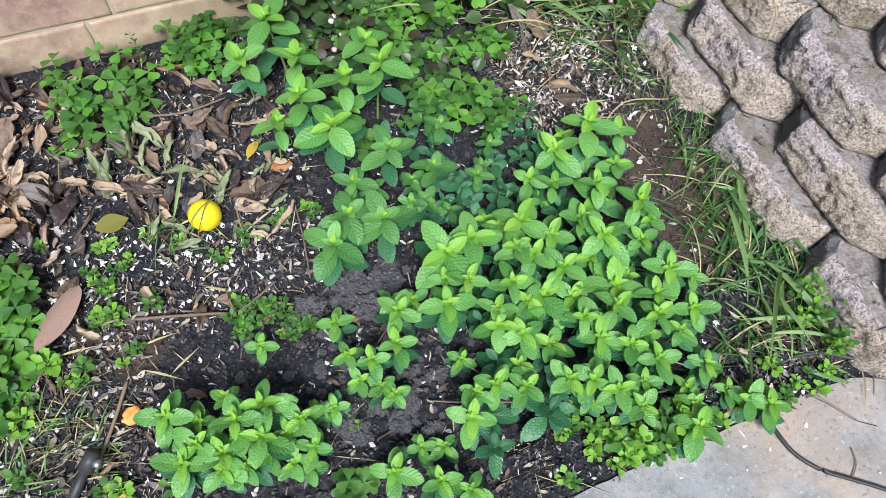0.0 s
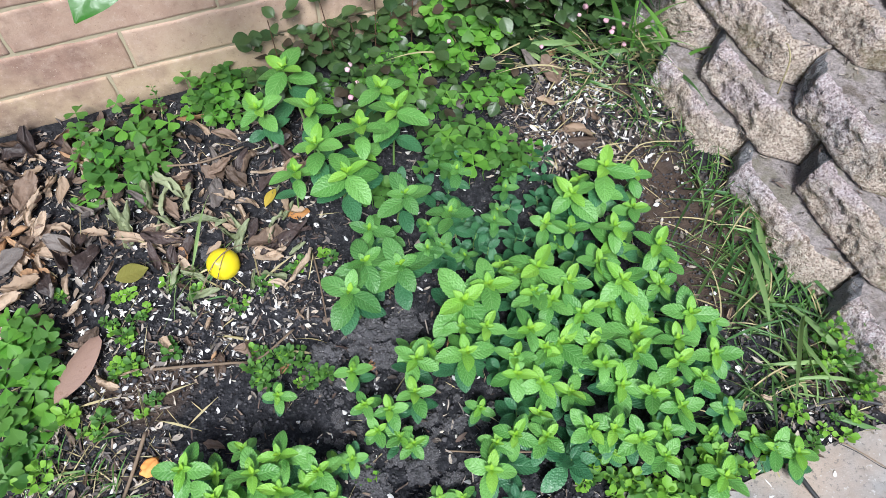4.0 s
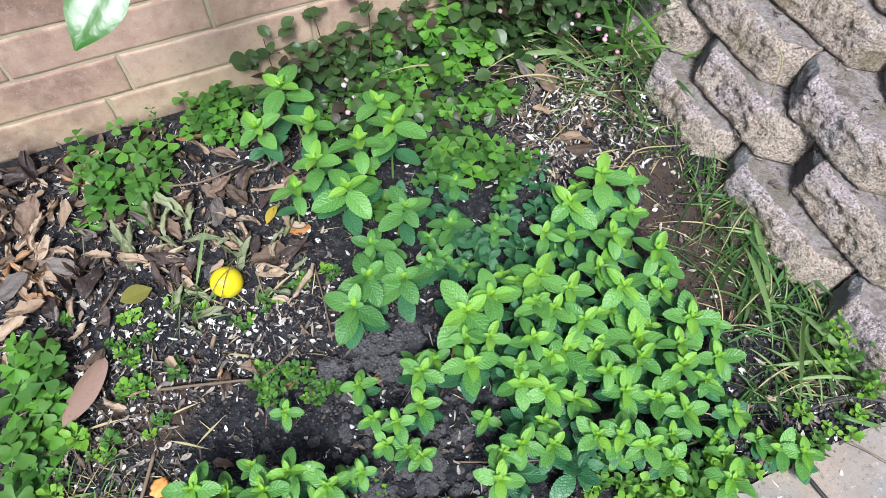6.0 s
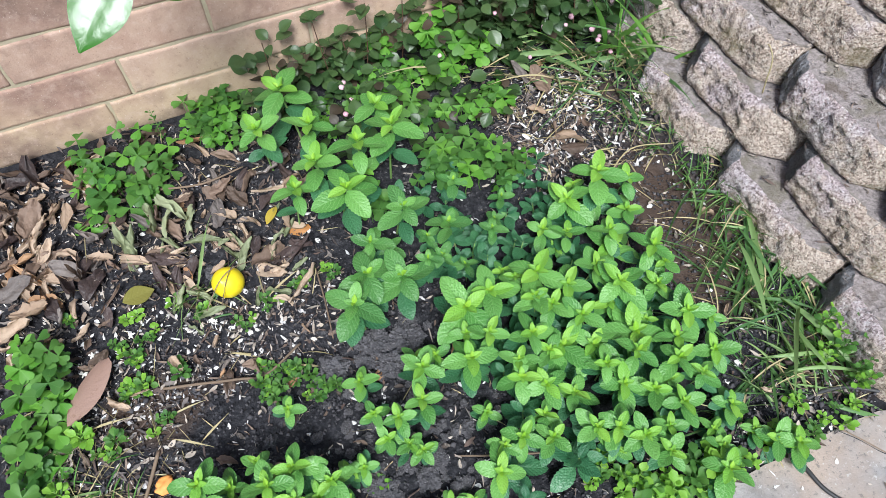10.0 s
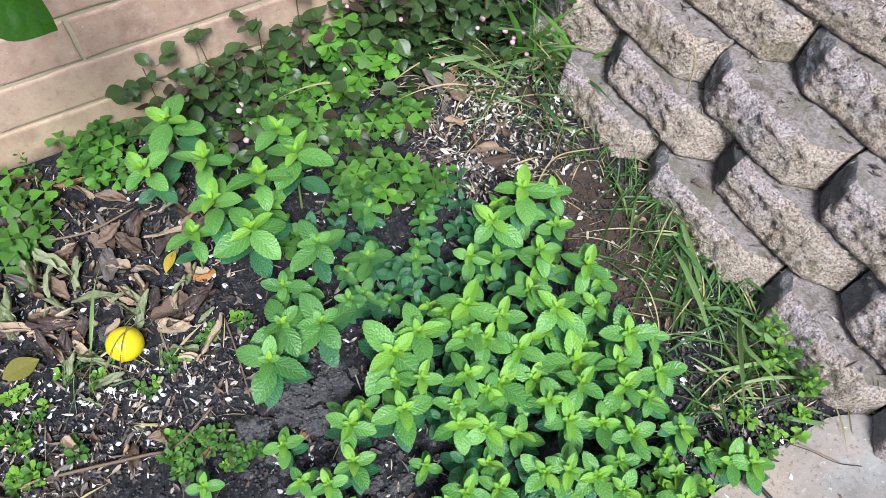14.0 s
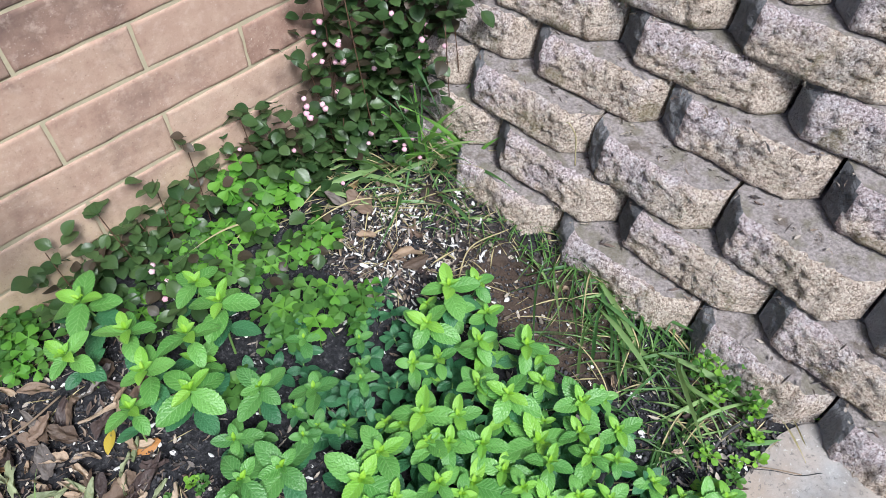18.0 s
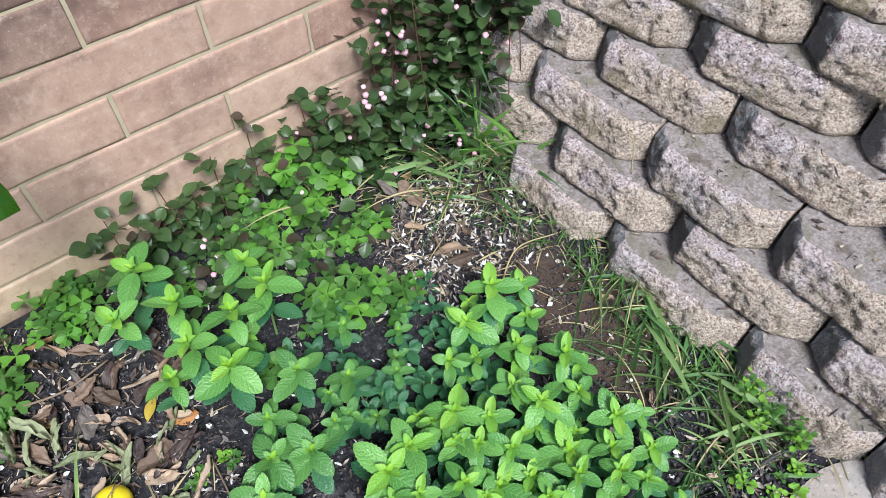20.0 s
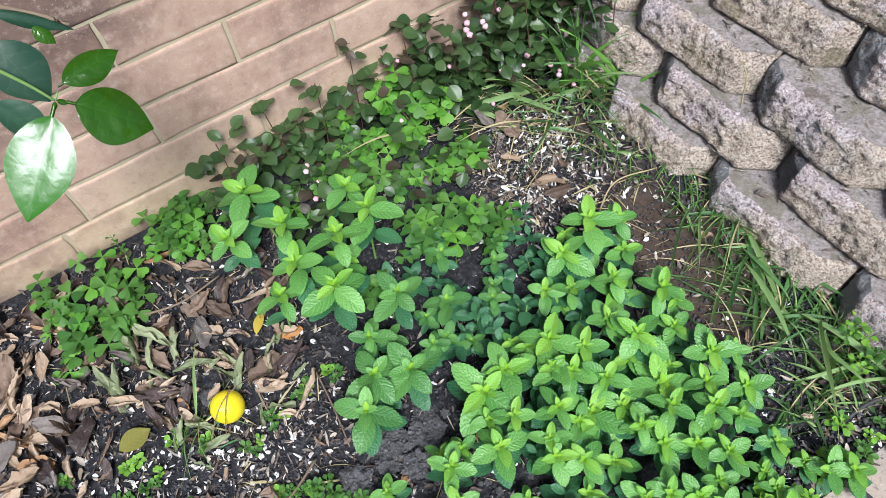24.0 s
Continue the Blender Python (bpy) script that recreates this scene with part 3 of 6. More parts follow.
def build_path_slab():
    """A poured concrete slab with one rounded corner at the foot of the block wall."""
    outline = smooth_line([(0.07, -1.235, 0), (0.10, -1.197, 0), (0.25, -1.186, 0), (0.45, -1.183, 0), (0.60, -1.178, 0), (0.685, -1.187, 0), (0.745, -1.225, 0), (0.775, -1.30, 0), (0.78, -1.45, 0)], 7)
    outline = [Vector((p.x + 0.003 * noise.noise(p * 30), p.y + 0.004 * noise.noise(p * 40), 0)) for p in outline]
    outline += [Vector((0.78, -2.8, 0)), Vector((-0.3, -2.8, 0)), Vector((-0.22, -1.9, 0)), Vector((-0.02, -1.5, 0))]
    bm = bmesh.new()
    top = [bm.verts.new((p.x, p.y, 0.012)) for p in outline]
    face = bm.faces.new(top)
    if face.normal.z < 0:
        face.normal_flip()
    ext = bmesh.ops.extrude_face_region(bm, geom=[face])
    for v in ext["geom"]:
        if isinstance(v, bmesh.types.BMVert):
            v.co.z = -0.09
    bm.normal_update()
    rim = [e for e in bm.edges if all(abs(v.co.z - 0.012) < 1e-5 for v in e.verts) and len(e.link_faces) == 2]
    bmesh.ops.bevel(bm, geom=rim, offset=0.006, segments=2, affect="EDGES")
    bmesh.ops.recalc_face_normals(bm, faces=bm.faces)
    tagged(new("pavement", from_bm("pavement", bm, M_PATH, False)), "worn grey concrete path slab with a rounded corner", "pavement", kind="structure")


build_ground()
build_path_slab()

# the slab is crossed by one hairline crack
crack = smooth_line([(0.57, -1.183, 0.0132), (0.598, -1.215, 0.0132), (0.622, -1.25, 0.0132), (0.655, -1.275, 0.0132)], 5)
cv = [p + Vector((0, s * 0.0011, 0)) for p in crack for s in (-1, 1)]
cf = [(2 * i, 2 * i + 1, 2 * i + 3, 2 * i + 2) for i in range(len(crack) - 1)]
tagged(new("trim", mesh_of("trim", [tuple(p) for p in cv], cf, M_HOSE)), "thin dark crack in the concrete slab", "crack", kind="structure")

# ---- things: the mint ----
LEAVES = {
    "old": [leaf_mesh("mint_leaf_shade", M_MINT_SHADE, 0.056, 0.031, 0.4, 0.12, 0.08, 9, 16, 4, 0.48, tip=0.64, seed=i, warp=0.035) for i in range(2)],
    "mature": [leaf_mesh("mint_leaf_mature", M_MINT, 0.058, 0.0325, 0.25 + 0.25 * i, 0.17, 0.085, 9, 20, 4, 0.48, tip=0.6, seed=5 + i, warp=0.03) for i in range(3)],
    "deep": [leaf_mesh("mint_leaf_half_shade", M_MINT_HALF_SHADE, 0.058, 0.0325, 0.25 + 0.25 * i, 0.17, 0.085, 9, 20, 4, 0.48, tip=0.6, seed=5 + i, warp=0.03) for i in range(3)],
    "young": [leaf_mesh("mint_leaf_young", M_MINT_YOUNG, 0.038, 0.0195, 0.25 + 0.3 * i, 0.3, 0.10, 8, 16, 3, 0.47, tip=0.68, seed=9 + i, warp=0.02) for i in range(2)],
    "bud": [leaf_mesh("mint_leaf_bud", M_MINT_BUD, 0.018, 0.010, 0.5, 0.55, 0.06, 6, 8, 3, 0.48, tip=0.7, seed=12)],
}
MINT_TALL = 0.13


def mint_plant(seed, deep=False):
    """A mint shoot with crossed pairs of leaves; its widest pair lies along x."""
    r = random.Random(seed)
    ob = new("mint_plant")
    lean = [r.uniform(-0.02, 0.02) for _ in range(2)]
    axis = smooth_line([(-lean[0], -lean[1], -0.02), (-lean[0] * 0.5, -lean[1] * 0.6, 0.06), (0, 0, 0.10), (0, 0, MINT_TALL - 0.003)], 4)
    part("stem", tube_mesh("mint_stem", axis, [0.0024 - 0.0014 * i / (len(axis) - 1) for i in range(len(axis))], M_STEM), ob)
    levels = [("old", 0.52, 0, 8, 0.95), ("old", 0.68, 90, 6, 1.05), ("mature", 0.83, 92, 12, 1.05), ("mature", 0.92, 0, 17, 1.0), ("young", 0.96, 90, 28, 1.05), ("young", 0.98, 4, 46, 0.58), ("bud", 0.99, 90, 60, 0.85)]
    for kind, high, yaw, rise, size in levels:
        # deep: mature leaves swap to the tone with shade put into it
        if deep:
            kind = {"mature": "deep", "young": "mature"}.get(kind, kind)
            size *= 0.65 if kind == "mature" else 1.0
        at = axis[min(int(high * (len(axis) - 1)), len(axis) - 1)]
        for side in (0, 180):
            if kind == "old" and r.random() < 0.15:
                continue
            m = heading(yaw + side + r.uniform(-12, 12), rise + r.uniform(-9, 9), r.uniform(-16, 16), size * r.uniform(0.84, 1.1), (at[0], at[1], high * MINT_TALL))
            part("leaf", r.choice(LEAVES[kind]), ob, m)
    return ob


def plant_all(build, variants, spots, tall, label, category, group, fuller=1.1):
    """Copies of a few variants whose tops stand at (x, y, z), with a size and a turn; short ones sit deeper in the soil."""
    bases = [build(k) for k in range(variants)]
    left = list(bases)
    for x, y, z, s, turn in spots:
        s *= fuller
        s = max(s, 0.78 * (z + 0.01) / tall)
        stretch = max(s, (z + 0.01) / tall)
        m = Matrix.Translation((x, y, z - stretch * tall)) @ pose(0, 0, 0, 0, 0, turn) @ Matrix.Diagonal((s, s, stretch, 1))
        # a slight lean about the top
        m = Matrix.Translation((x, y, z)) @ pose(0, 0, 0, rng.uniform(-8, 8), rng.uniform(-8, 8), 0) @ Matrix.Translation((-x, -y, -z)) @ m
        if left:
            ob = left.pop()
        else:
            ob = copy_thing(bases[rng.randrange(len(bases))], Matrix.Identity(4))
        ob.matrix_basis = m
        tagged(ob, label, category, group)


MINT_BACK = [
    (-0.118, -0.172, 0.165, 1.29, -136), (-0.19, -0.246, 0.15, 0.91, -167), (-0.088, -0.282, 0.16, 0.99, -26), (-0.015, -0.366, 0.165, 0.94, 165), (0.066, -0.338, 0.15, 1.24, -52),
    (-0.105, -0.369, 0.15, 1.06, 149), (-0.158, -0.404, 0.13, 0.89, 176), (-0.067, -0.449, 0.14, 1.25, -84), (0.065, -0.237, 0.11, 1.02, -165), (-0.018, -0.372, 0.08, 0.93, -153),
]
MINT_MIDDLE = [
    (0.025, -0.511, 0.11, 1.02, -85), (0.095, -0.573, 0.1, 0.86, 142), (0.17, -0.612, 0.09, 0.62, 145), (-0.058, -0.552, 0.09, 0.88, 149), (-0.089, -0.627, 0.11, 1.06, -78),
    (-0.031, -0.65, 0.1, 1.17, -88), (-0.132, -0.679, 0.115, 1.12, -37), (0.032, -0.623, 0.08, 0.5, 151), (0.06, -0.626, 0.08, 0.62, -142), (0.097, -0.65, 0.06, 0.48, -177),
    (0.151, -0.462, 0.07, 0.68, -36), (0.261, -0.496, 0.06, 0.48, -20), (0.233, -0.525, 0.05, 0.53, 153), (0.197, -0.57, 0.05, 0.48, 176), (0.123, -0.404, 0.05, 0.48, 178),
    (0.057, -0.557, 0.05, 0.54, -155), (-0.023, -0.553, 0.05, 0.59, -143),
]
MINT_NORTH = [
    (0.406, -0.593, 0.13, 1.06, 143), (0.465, -0.61, 0.1, 0.69, -16), (0.326, -0.617, 0.11, 0.97, -162), (0.254, -0.658, 0.1, 0.63, 136), (0.295, -0.681, 0.1, 0.51, 158),
    (0.375, -0.707, 0.1, 0.67, 170), (0.455, -0.652, 0.05, 0.66, -103), (0.416, -0.783, 0.13, 0.8, 133), (0.443, -0.801, 0.08, 0.55, -68), (0.379, -0.721, 0.06, 0.99, -61),
    (0.372, -0.566, 0.07, 0.48, -88), (0.279, -0.681, 0.05, 0.5, -169), (0.401, -0.608, 0.07, 0.77, -38),
]
MINT_HEART_A = [
    (0.196, -0.747, 0.12, 1.07, 126), (0.307, -0.771, 0.11, 0.71, 168), (0.321, -0.826, 0.13, 0.96, -160), (0.235, -0.792, 0.12, 0.83, -38), (0.1, -0.751, 0.12, 0.97, -96),
    (0.048, -0.764, 0.12, 1.18, 115), (0.148, -0.701, 0.08, 0.48, -94), (0.164, -0.727, 0.09, 0.48, -114), (0.169, -0.791, 0.12, 0.68, -85), (0.191, -0.816, 0.12, 0.7, -59),
    (0.23, -0.856, 0.12, 0.48, 121), (0.066, -0.824, 0.12, 0.7, -36), (0.032, -0.803, 0.1, 0.63, 163), (0.134, -0.853, 0.12, 0.76, -93), (0.019, -0.854, 0.115, 0.88, 170),
    (0.152, -0.887, 0.1, 0.59, -138), (0.182, -0.884, 0.09, 1.01, -60), (0.232, -0.904, 0.09, 0.87, 124),
]
MINT_HEART_B = [
    (0.301, -0.838, 0.08, 0.81, -93), (0.349, -0.851, 0.08, 0.72, -173), (0.309, -0.912, 0.1, 1.14, 164), (0.286, -0.952, 0.12, 0.7, -59), (0.401, -0.84, 0.09, 0.67, -170),
    (0.405, -0.92, 0.12, 0.83, 159), (0.471, -0.927, 0.06, 0.48, -30), (0.366, -0.952, 0.11, 0.48, 162), (0.344, -0.99, 0.12, 0.57, 105), (0.429, -0.99, 0.08, 0.7, -19),
    (0.228, -0.95, 0.11, 0.63, -113), (0.242, -0.99, 0.1, 0.81, 155), (0.163, -0.966, 0.08, 0.7, -139), (0.281, -1.021, 0.11, 0.67, -119), (0.326, -1.006, 0.08, 0.49, -97),
    (0.317, -1.056, 0.1, 0.68, -3), (0.381, -1.021, 0.09, 0.58, -142), (0.357, -0.886, 0.06, 0.48, -127),
]
MINT_SOUTH = [
    (0.159, -1.042, 0.11, 0.68, -161), (0.189, -1.057, 0.12, 0.68, -46), (0.226, -1.083, 0.11, 0.59, -96), (0.185, -1.074, 0.07, 0.48, -144), (0.253, -1.12, 0.1, 0.52, -154),
    (0.277, -1.081, 0.09, 0.51, 158), (0.359, -1.107, 0.05, 0.48, 115), (0.353, -1.139, 0.06, 0.53, -48), (0.334, -1.176, 0.08, 0.81, 132), (0.404, -1.085, 0.07, 0.64, -24),
    (0.447, -1.166, 0.06, 0.63, 46), (0.47, -1.184, 0.07, 0.73, -28), (0.431, -1.133, 0.04, 0.48, -25), (0.089, -1.026, 0.1, 0.57, -56), (0.041, -1.009, 0.11, 0.6, -44),
    (0.012, -1.006, 0.09, 0.59, 135), (-0.015, -1.047, 0.11, 0.8, -24), (0.096, -0.984, 0.09, 0.52, -131),
]
MINT_WEST = [
    (-0.064, -0.835, 0.11, 0.68, 141), (-0.031, -0.812, 0.08, 0.5, 13), (-0.084, -0.885, 0.1, 0.63, 171), (-0.131, -0.895, 0.09, 0.52, 170), (-0.166, -0.863, 0.06, 0.48, -77),
    (-0.127, -0.933, 0.05, 0.48, -152), (-0.11, -0.95, 0.05, 0.5, -77), (-0.159, -0.907, 0.04, 0.48, -81), (0.096, -0.883, 0.1, 0.48, 147), (0.087, -0.913, 0.1, 0.78, -113),
    (0.12, -0.941, 0.1, 0.78, 10), (0.016, -0.933, 0.05, 0.48, 133), (-0.062, -0.795, 0.06, 0.5, 130),
]
MINT_FRONT = [
    (-0.458, -0.887, 0.12, 0.73, 154), (-0.417, -0.902, 0.09, 0.48, 166), (-0.369, -0.874, 0.08, 0.48, 41), (-0.315, -0.916, 0.12, 0.76, 83), (-0.358, -0.933, 0.13, 0.61, 175),
    (-0.326, -0.97, 0.13, 0.68, 60), (-0.267, -0.954, 0.1, 0.66, 110), (-0.291, -0.966, 0.09, 0.48, -2), (-0.259, -1.001, 0.09, 0.55, 153), (-0.297, -1.004, 0.05, 0.48, -73),
    (-0.422, -0.945, 0.12, 0.62, 121), (-0.386, -0.972, 0.12, 0.48, 21), (-0.446, -0.968, 0.12, 0.75, 162), (-0.397, -0.991, 0.1, 0.49, -157), (-0.363, -0.997, 0.1, 0.48, -66),
    (-0.329, -0.985, 0.07, 0.48, 12), (-0.279, -1.018, 0.04, 0.48, -90),
]
MINT_STRAY = [
    (-0.211, -0.943, 0.06, 0.5, -13), (-0.299, -0.798, 0.06, 0.49, 164), (-0.169, -0.795, 0.05, 0.54, -14), (-0.155, -1.077, 0.08, 0.73, 149), (-0.091, -1.114, 0.08, 0.62, -178),
    (-0.051, -1.142, 0.08, 0.6, 46), (-0.099, -1.046, 0.04, 0.48, 173), (-0.063, -1.058, 0.04, 0.48, 28), (-0.236, -0.932, 0.04, 0.48, -161),
]
mint_label = {"back": "tall leafy green mint plant beside the brick wall", "bed": "bright green mint plant in the dense mint patch", "front": "green mint plant at the near edge of the bed", "stray": "small mint shoot on bare dark soil"}
plant_all(mint_plant, 5, MINT_BACK, MINT_TALL, mint_label["back"], "mint plant", "mint by the wall", 0.98)
plant_all(lambda k: mint_plant(20 + k), 8, MINT_NORTH + MINT_HEART_A + MINT_HEART_B + MINT_SOUTH + MINT_WEST, MINT_TALL, mint_label["bed"], "mint plant", "mint patch")
plant_all(lambda k: mint_plant(100 + k, True), 5, MINT_MIDDLE, MINT_TALL, "mint plant with shade-darkened leaf colour between clover and mint patch", "mint plant", "mint patch", 0.95)


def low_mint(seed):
    """An overshadowed shoot; all its leaves are dark, with shade put into their colour."""
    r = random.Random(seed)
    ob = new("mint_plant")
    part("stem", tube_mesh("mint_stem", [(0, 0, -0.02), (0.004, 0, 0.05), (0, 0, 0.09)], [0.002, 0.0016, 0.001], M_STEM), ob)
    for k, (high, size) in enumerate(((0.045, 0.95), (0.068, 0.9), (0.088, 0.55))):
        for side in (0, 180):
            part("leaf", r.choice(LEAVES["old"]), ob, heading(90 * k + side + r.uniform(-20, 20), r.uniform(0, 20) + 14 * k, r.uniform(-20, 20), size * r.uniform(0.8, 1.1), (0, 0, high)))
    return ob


mr = random.Random(3)
MINT_UNDER = []
while len(MINT_UNDER) < 34:
    ux, uy = mr.uniform(-0.02, 0.46), mr.uniform(-1.1, -0.6)
    # the patch widens from the wall side towards the path
    if abs(ux - (0.2 + (-0.75 - uy) * 0.05)) < 0.17 + 0.08 * (-uy - 0.44):
        MINT_UNDER.append((ux, uy, mr.uniform(0.045, 0.08), mr.uniform(0.7, 1.0), mr.uniform(0, 360)))
MINT_UNDER += [(mr.uniform(0.02, 0.36), mr.uniform(-0.64, -0.42), mr.uniform(0.04, 0.065), mr.uniform(0.45, 0.75), mr.uniform(0, 360)) for _ in range(18)]
MINT_UNDER += [(mr.uniform(0.13, 0.34), mr.uniform(-0.72, -0.56), mr.uniform(0.045, 0.07), mr.uniform(0.6, 0.9), mr.uniform(0, 360)) for _ in range(12)]
plant_all(low_mint, 4, MINT_UNDER, 0.09, "low mint shoot with shade-darkened leaf colour inside the mint patch", "mint plant", "mint patch")
plant_all(lambda k: mint_plant(40 + k), 4, MINT_FRONT, MINT_TALL, mint_label["front"], "mint plant", "mint at the near edge")
plant_all(lambda k: mint_plant(60 + k), 3, MINT_STRAY, MINT_TALL, mint_label["stray"], "mint plant", "stray mint shoots")

# ---- clover ----


HEART = [(0.02, 0.03, 0.0), (0.22, 0.15, 0.2), (0.46, 0.33, 0.42), (0.68, 0.47, 0.6), (0.87, 0.47, 0.72), (0.985, 0.33, 0.8), (0.985, 0.15, 0.84), (0.88, 0.0, 0.87)]


def leaflet_data(size, fold, droop):
    """A clover leaflet, notched at its end, folded along the rib: outline and rib joined by strips."""
    verts, uvs, faces = [], [], []
    for x, y, rib in HEART:
        for px, py in ((x, -y), ((x * 0.5 + rib * 0.5), -y * 0.5), (rib, 0.0), ((x * 0.5 + rib * 0.5), y * 0.5), (x, y)):
            verts.append((px * size, py * size, size * (fold * abs(py) - droop * px * px)))
            uvs.append((px, py + 0.5))
    for a in range(len(HEART) - 1):
        for b in range(4):
            k = a * 5 + b
            faces.append((k, k + 5, k + 6, k + 1))
    return verts, faces, uvs


def clover_mesh(material, seed):
    r = random.Random(seed)
    pieces = []
    for k in range(3):
        v, f, uv = leaflet_data(0.0165, r.uniform(0.1, 0.4), r.uniform(0.1, 0.3))
        pieces.append((v, f, uv, heading(120 * k + r.uniform(-8, 8), r.uniform(-8, 18))))
    tv, tf = tube_data([(0, 0, 0), (r.uniform(-0.006, 0.006), r.uniform(-0.006, 0.006), -0.025), (r.uniform(-0.01, 0.01), r.uniform(-0.01, 0.01), -0.055)], [0.0007] * 3, 3)
    pieces.append((tv, tf, [(0.5, 0.5)] * len(tv), Matrix.Identity(4)))
    return merged("clover_leaf", pieces, material)


CLOVER = [clover_mesh(M_CLOVER, s) for s in (1, 5, 9)]
CLOVER_PALE = [clover_mesh(M_CLOVER_LIGHT, s) for s in (2, 6)]


def clover_clump(spots, each, label, spread=0.034, pale=0.15, size=1.0):
    cx, cy = sum(s[0] for s in spots) / len(spots), sum(s[1] for s in spots) / len(spots)
    ob = thing("clover_clump", None, Matrix.Translation((cx, cy, 0)), label, "clover", "clover clumps")
    for x, y, z, s in spots:
        for _ in range(each):
            a, d = rng.uniform(0, 6.28), spread * math.sqrt(rng.random())
            px, py = x + d * math.cos(a), min(y + d * math.sin(a), -0.012)
            pz = max(soil_height(px, py) + 0.012, z + rng.uniform(-0.03, 0.014))
            m = Matrix.Translation((px - cx, py - cy, pz)) @ pose(0, 0, 0, rng.uniform(-14, 14), rng.uniform(-14, 14), rng.uniform(0, 360))
            m = m @ Matrix.Diagonal((*([1.25 * size * s * rng.uniform(0.7, 1.1)] * 3), 1))
            part("leaf", rng.choice(CLOVER_PALE if rng.random() < pale else CLOVER), ob, m)


CLOVER_A = [
    (-0.487, -0.13, 0.06, 1), (-0.538, -0.077, 0.06, 1), (-0.439, -0.173, 0.05, 1), (-0.513, -0.207, 0.05, 1), (-0.462, -0.219, 0.04, 1),
    (-0.563, -0.156, 0.05, 1), (-0.446, -0.097, 0.06, 1), (-0.544, -0.21, 0.03, 1),
]
CLOVER_B = [
    (-0.265, -0.046, 0.06, 1), (-0.223, -0.081, 0.06, 1), (-0.308, -0.055, 0.05, 1), (-0.211, -0.129, 0.05, 1), (-0.259, -0.109, 0.04, 1),
    (-0.329, -0.082, 0.04, 1),
]
CLOVER_C = [
    (-0.666, -0.545, 0.06, 1), (-0.642, -0.588, 0.06, 1), (-0.681, -0.608, 0.06, 1), (-0.642, -0.633, 0.05, 1), (-0.681, -0.657, 0.05, 1),
    (-0.647, -0.693, 0.03, 1), (-0.693, -0.695, 0.05, 1), (-0.636, -0.532, 0.06, 1), (-0.677, -0.506, 0.06, 1), (-0.683, -0.736, 0.04, 1),
    (-0.703, -0.759, 0.04, 1), (-0.563, -0.356, 0.02, 1),
]
CLOVER_D = [
    (0.131, -0.376, 0.08, 1), (0.177, -0.387, 0.09, 1), (0.225, -0.423, 0.09, 1), (0.249, -0.456, 0.08, 1), (0.171, -0.432, 0.07, 1),
    (0.12, -0.403, 0.06, 1), (0.267, -0.477, 0.06, 1), (0.006, -0.443, 0.05, 1), (-0.016, -0.434, 0.04, 1), (0.235, -0.385, 0.08, 1),
    (0.296, -0.457, 0.06, 1),
]
CLOVER_E = [
    (0.154, -0.06, 0.08, 1), (0.268, -0.075, 0.11, 1), (0.32, -0.124, 0.11, 1), (0.108, -0.103, 0.04, 1), (0.181, -0.129, 0.05, 1),
    (0.258, -0.167, 0.05, 1), (0.267, -0.05, 0.13, 1), (0.345, -0.151, 0.1, 1), (0.26, -0.118, 0.06, 1), (0.337, -0.247, 0.03, 1),
    (0.142, -0.168, 0.04, 1),
]
CLOVER_F = [
    (-0.26, -0.03, 0.04, 1), (-0.207, -0.052, 0.04, 1), (-0.303, -0.05, 0.04, 1), (-0.258, -0.11, 0.03, 1), (-0.447, -0.148, 0.04, 1),
    (-0.4, -0.138, 0.04, 1), (-0.476, -0.193, 0.03, 1), (-0.449, -0.241, 0.03, 1), (-0.253, 0.009, 0.05, 1), (-0.419, -0.093, 0.04, 1),
]
clover_clump(CLOVER_A, 5, "dark green clover clump among dry leaves by the wall", 0.045, 0.3, 1.4)
clover_clump(CLOVER_B, 5, "fresh green clover at the foot of the brick wall", 0.042, 0.3, 1.2)
CLOVER_C = [(x - 0.035, y, z, s) for x, y, z, s in CLOVER_C[:-1]]
clover_clump(CLOVER_C, 5, "spreading green clover clump over leaf litter", 0.034, 0.35, 1.4)
clover_clump(CLOVER_D, 6, "green clover clump behind the mint", 0.036, 0.2, 1.3)
clover_clump(CLOVER_E, 5, "tall pale green clover in front of dark knotweed", pale=0.75, size=1.6)
clover_clump([(-0.214, -1.051, 0.03, 1.0), (-0.23, -1.072, 0.03, 1.0)], 4, "small clover at the near edge of the bed", 0.022, 0.3, 1.2)
cr = random.Random(17)
CLOVER_G = [(cr.uniform(-0.06, 0.36), cr.uniform(-0.30, -0.07), cr.uniform(0.03, 0.06), cr.uniform(0.8, 1.1)) for _ in range(19)]
clover_clump(CLOVER_G, 4, "green clover between the mint and the wall", pale=0.4, size=1.25)
clover_clump(CLOVER_F, 3, "low green clover beside the wall", pale=0.3, size=1.3)

# ---- seedlings and edge weeds ----


def weed(name, seed, rows, size, materials, x, y, tall, scale, label, category, group):
    """A small rosette weed: a stem and its leaves, each one a part."""
    r = random.Random(seed)
    ob = thing(name, None, Matrix.Translation((x, y, max(soil_height(x, y), -0.005))), label, category, group)
    part("stem", WEED_STEM, ob, Matrix.Diagonal((scale, scale, (tall + 0.008) / 0.02, 1)))
    for k in range(rows):
        m = heading(k * 137.5 + r.uniform(-20, 20), r.uniform(5, 55), r.uniform(-15, 15), size * scale * r.uniform(0.7, 1.2) / 0.01, (0, 0, 0.004 + tall * k / rows))
        part("leaf", r.choice(materials), ob, m)


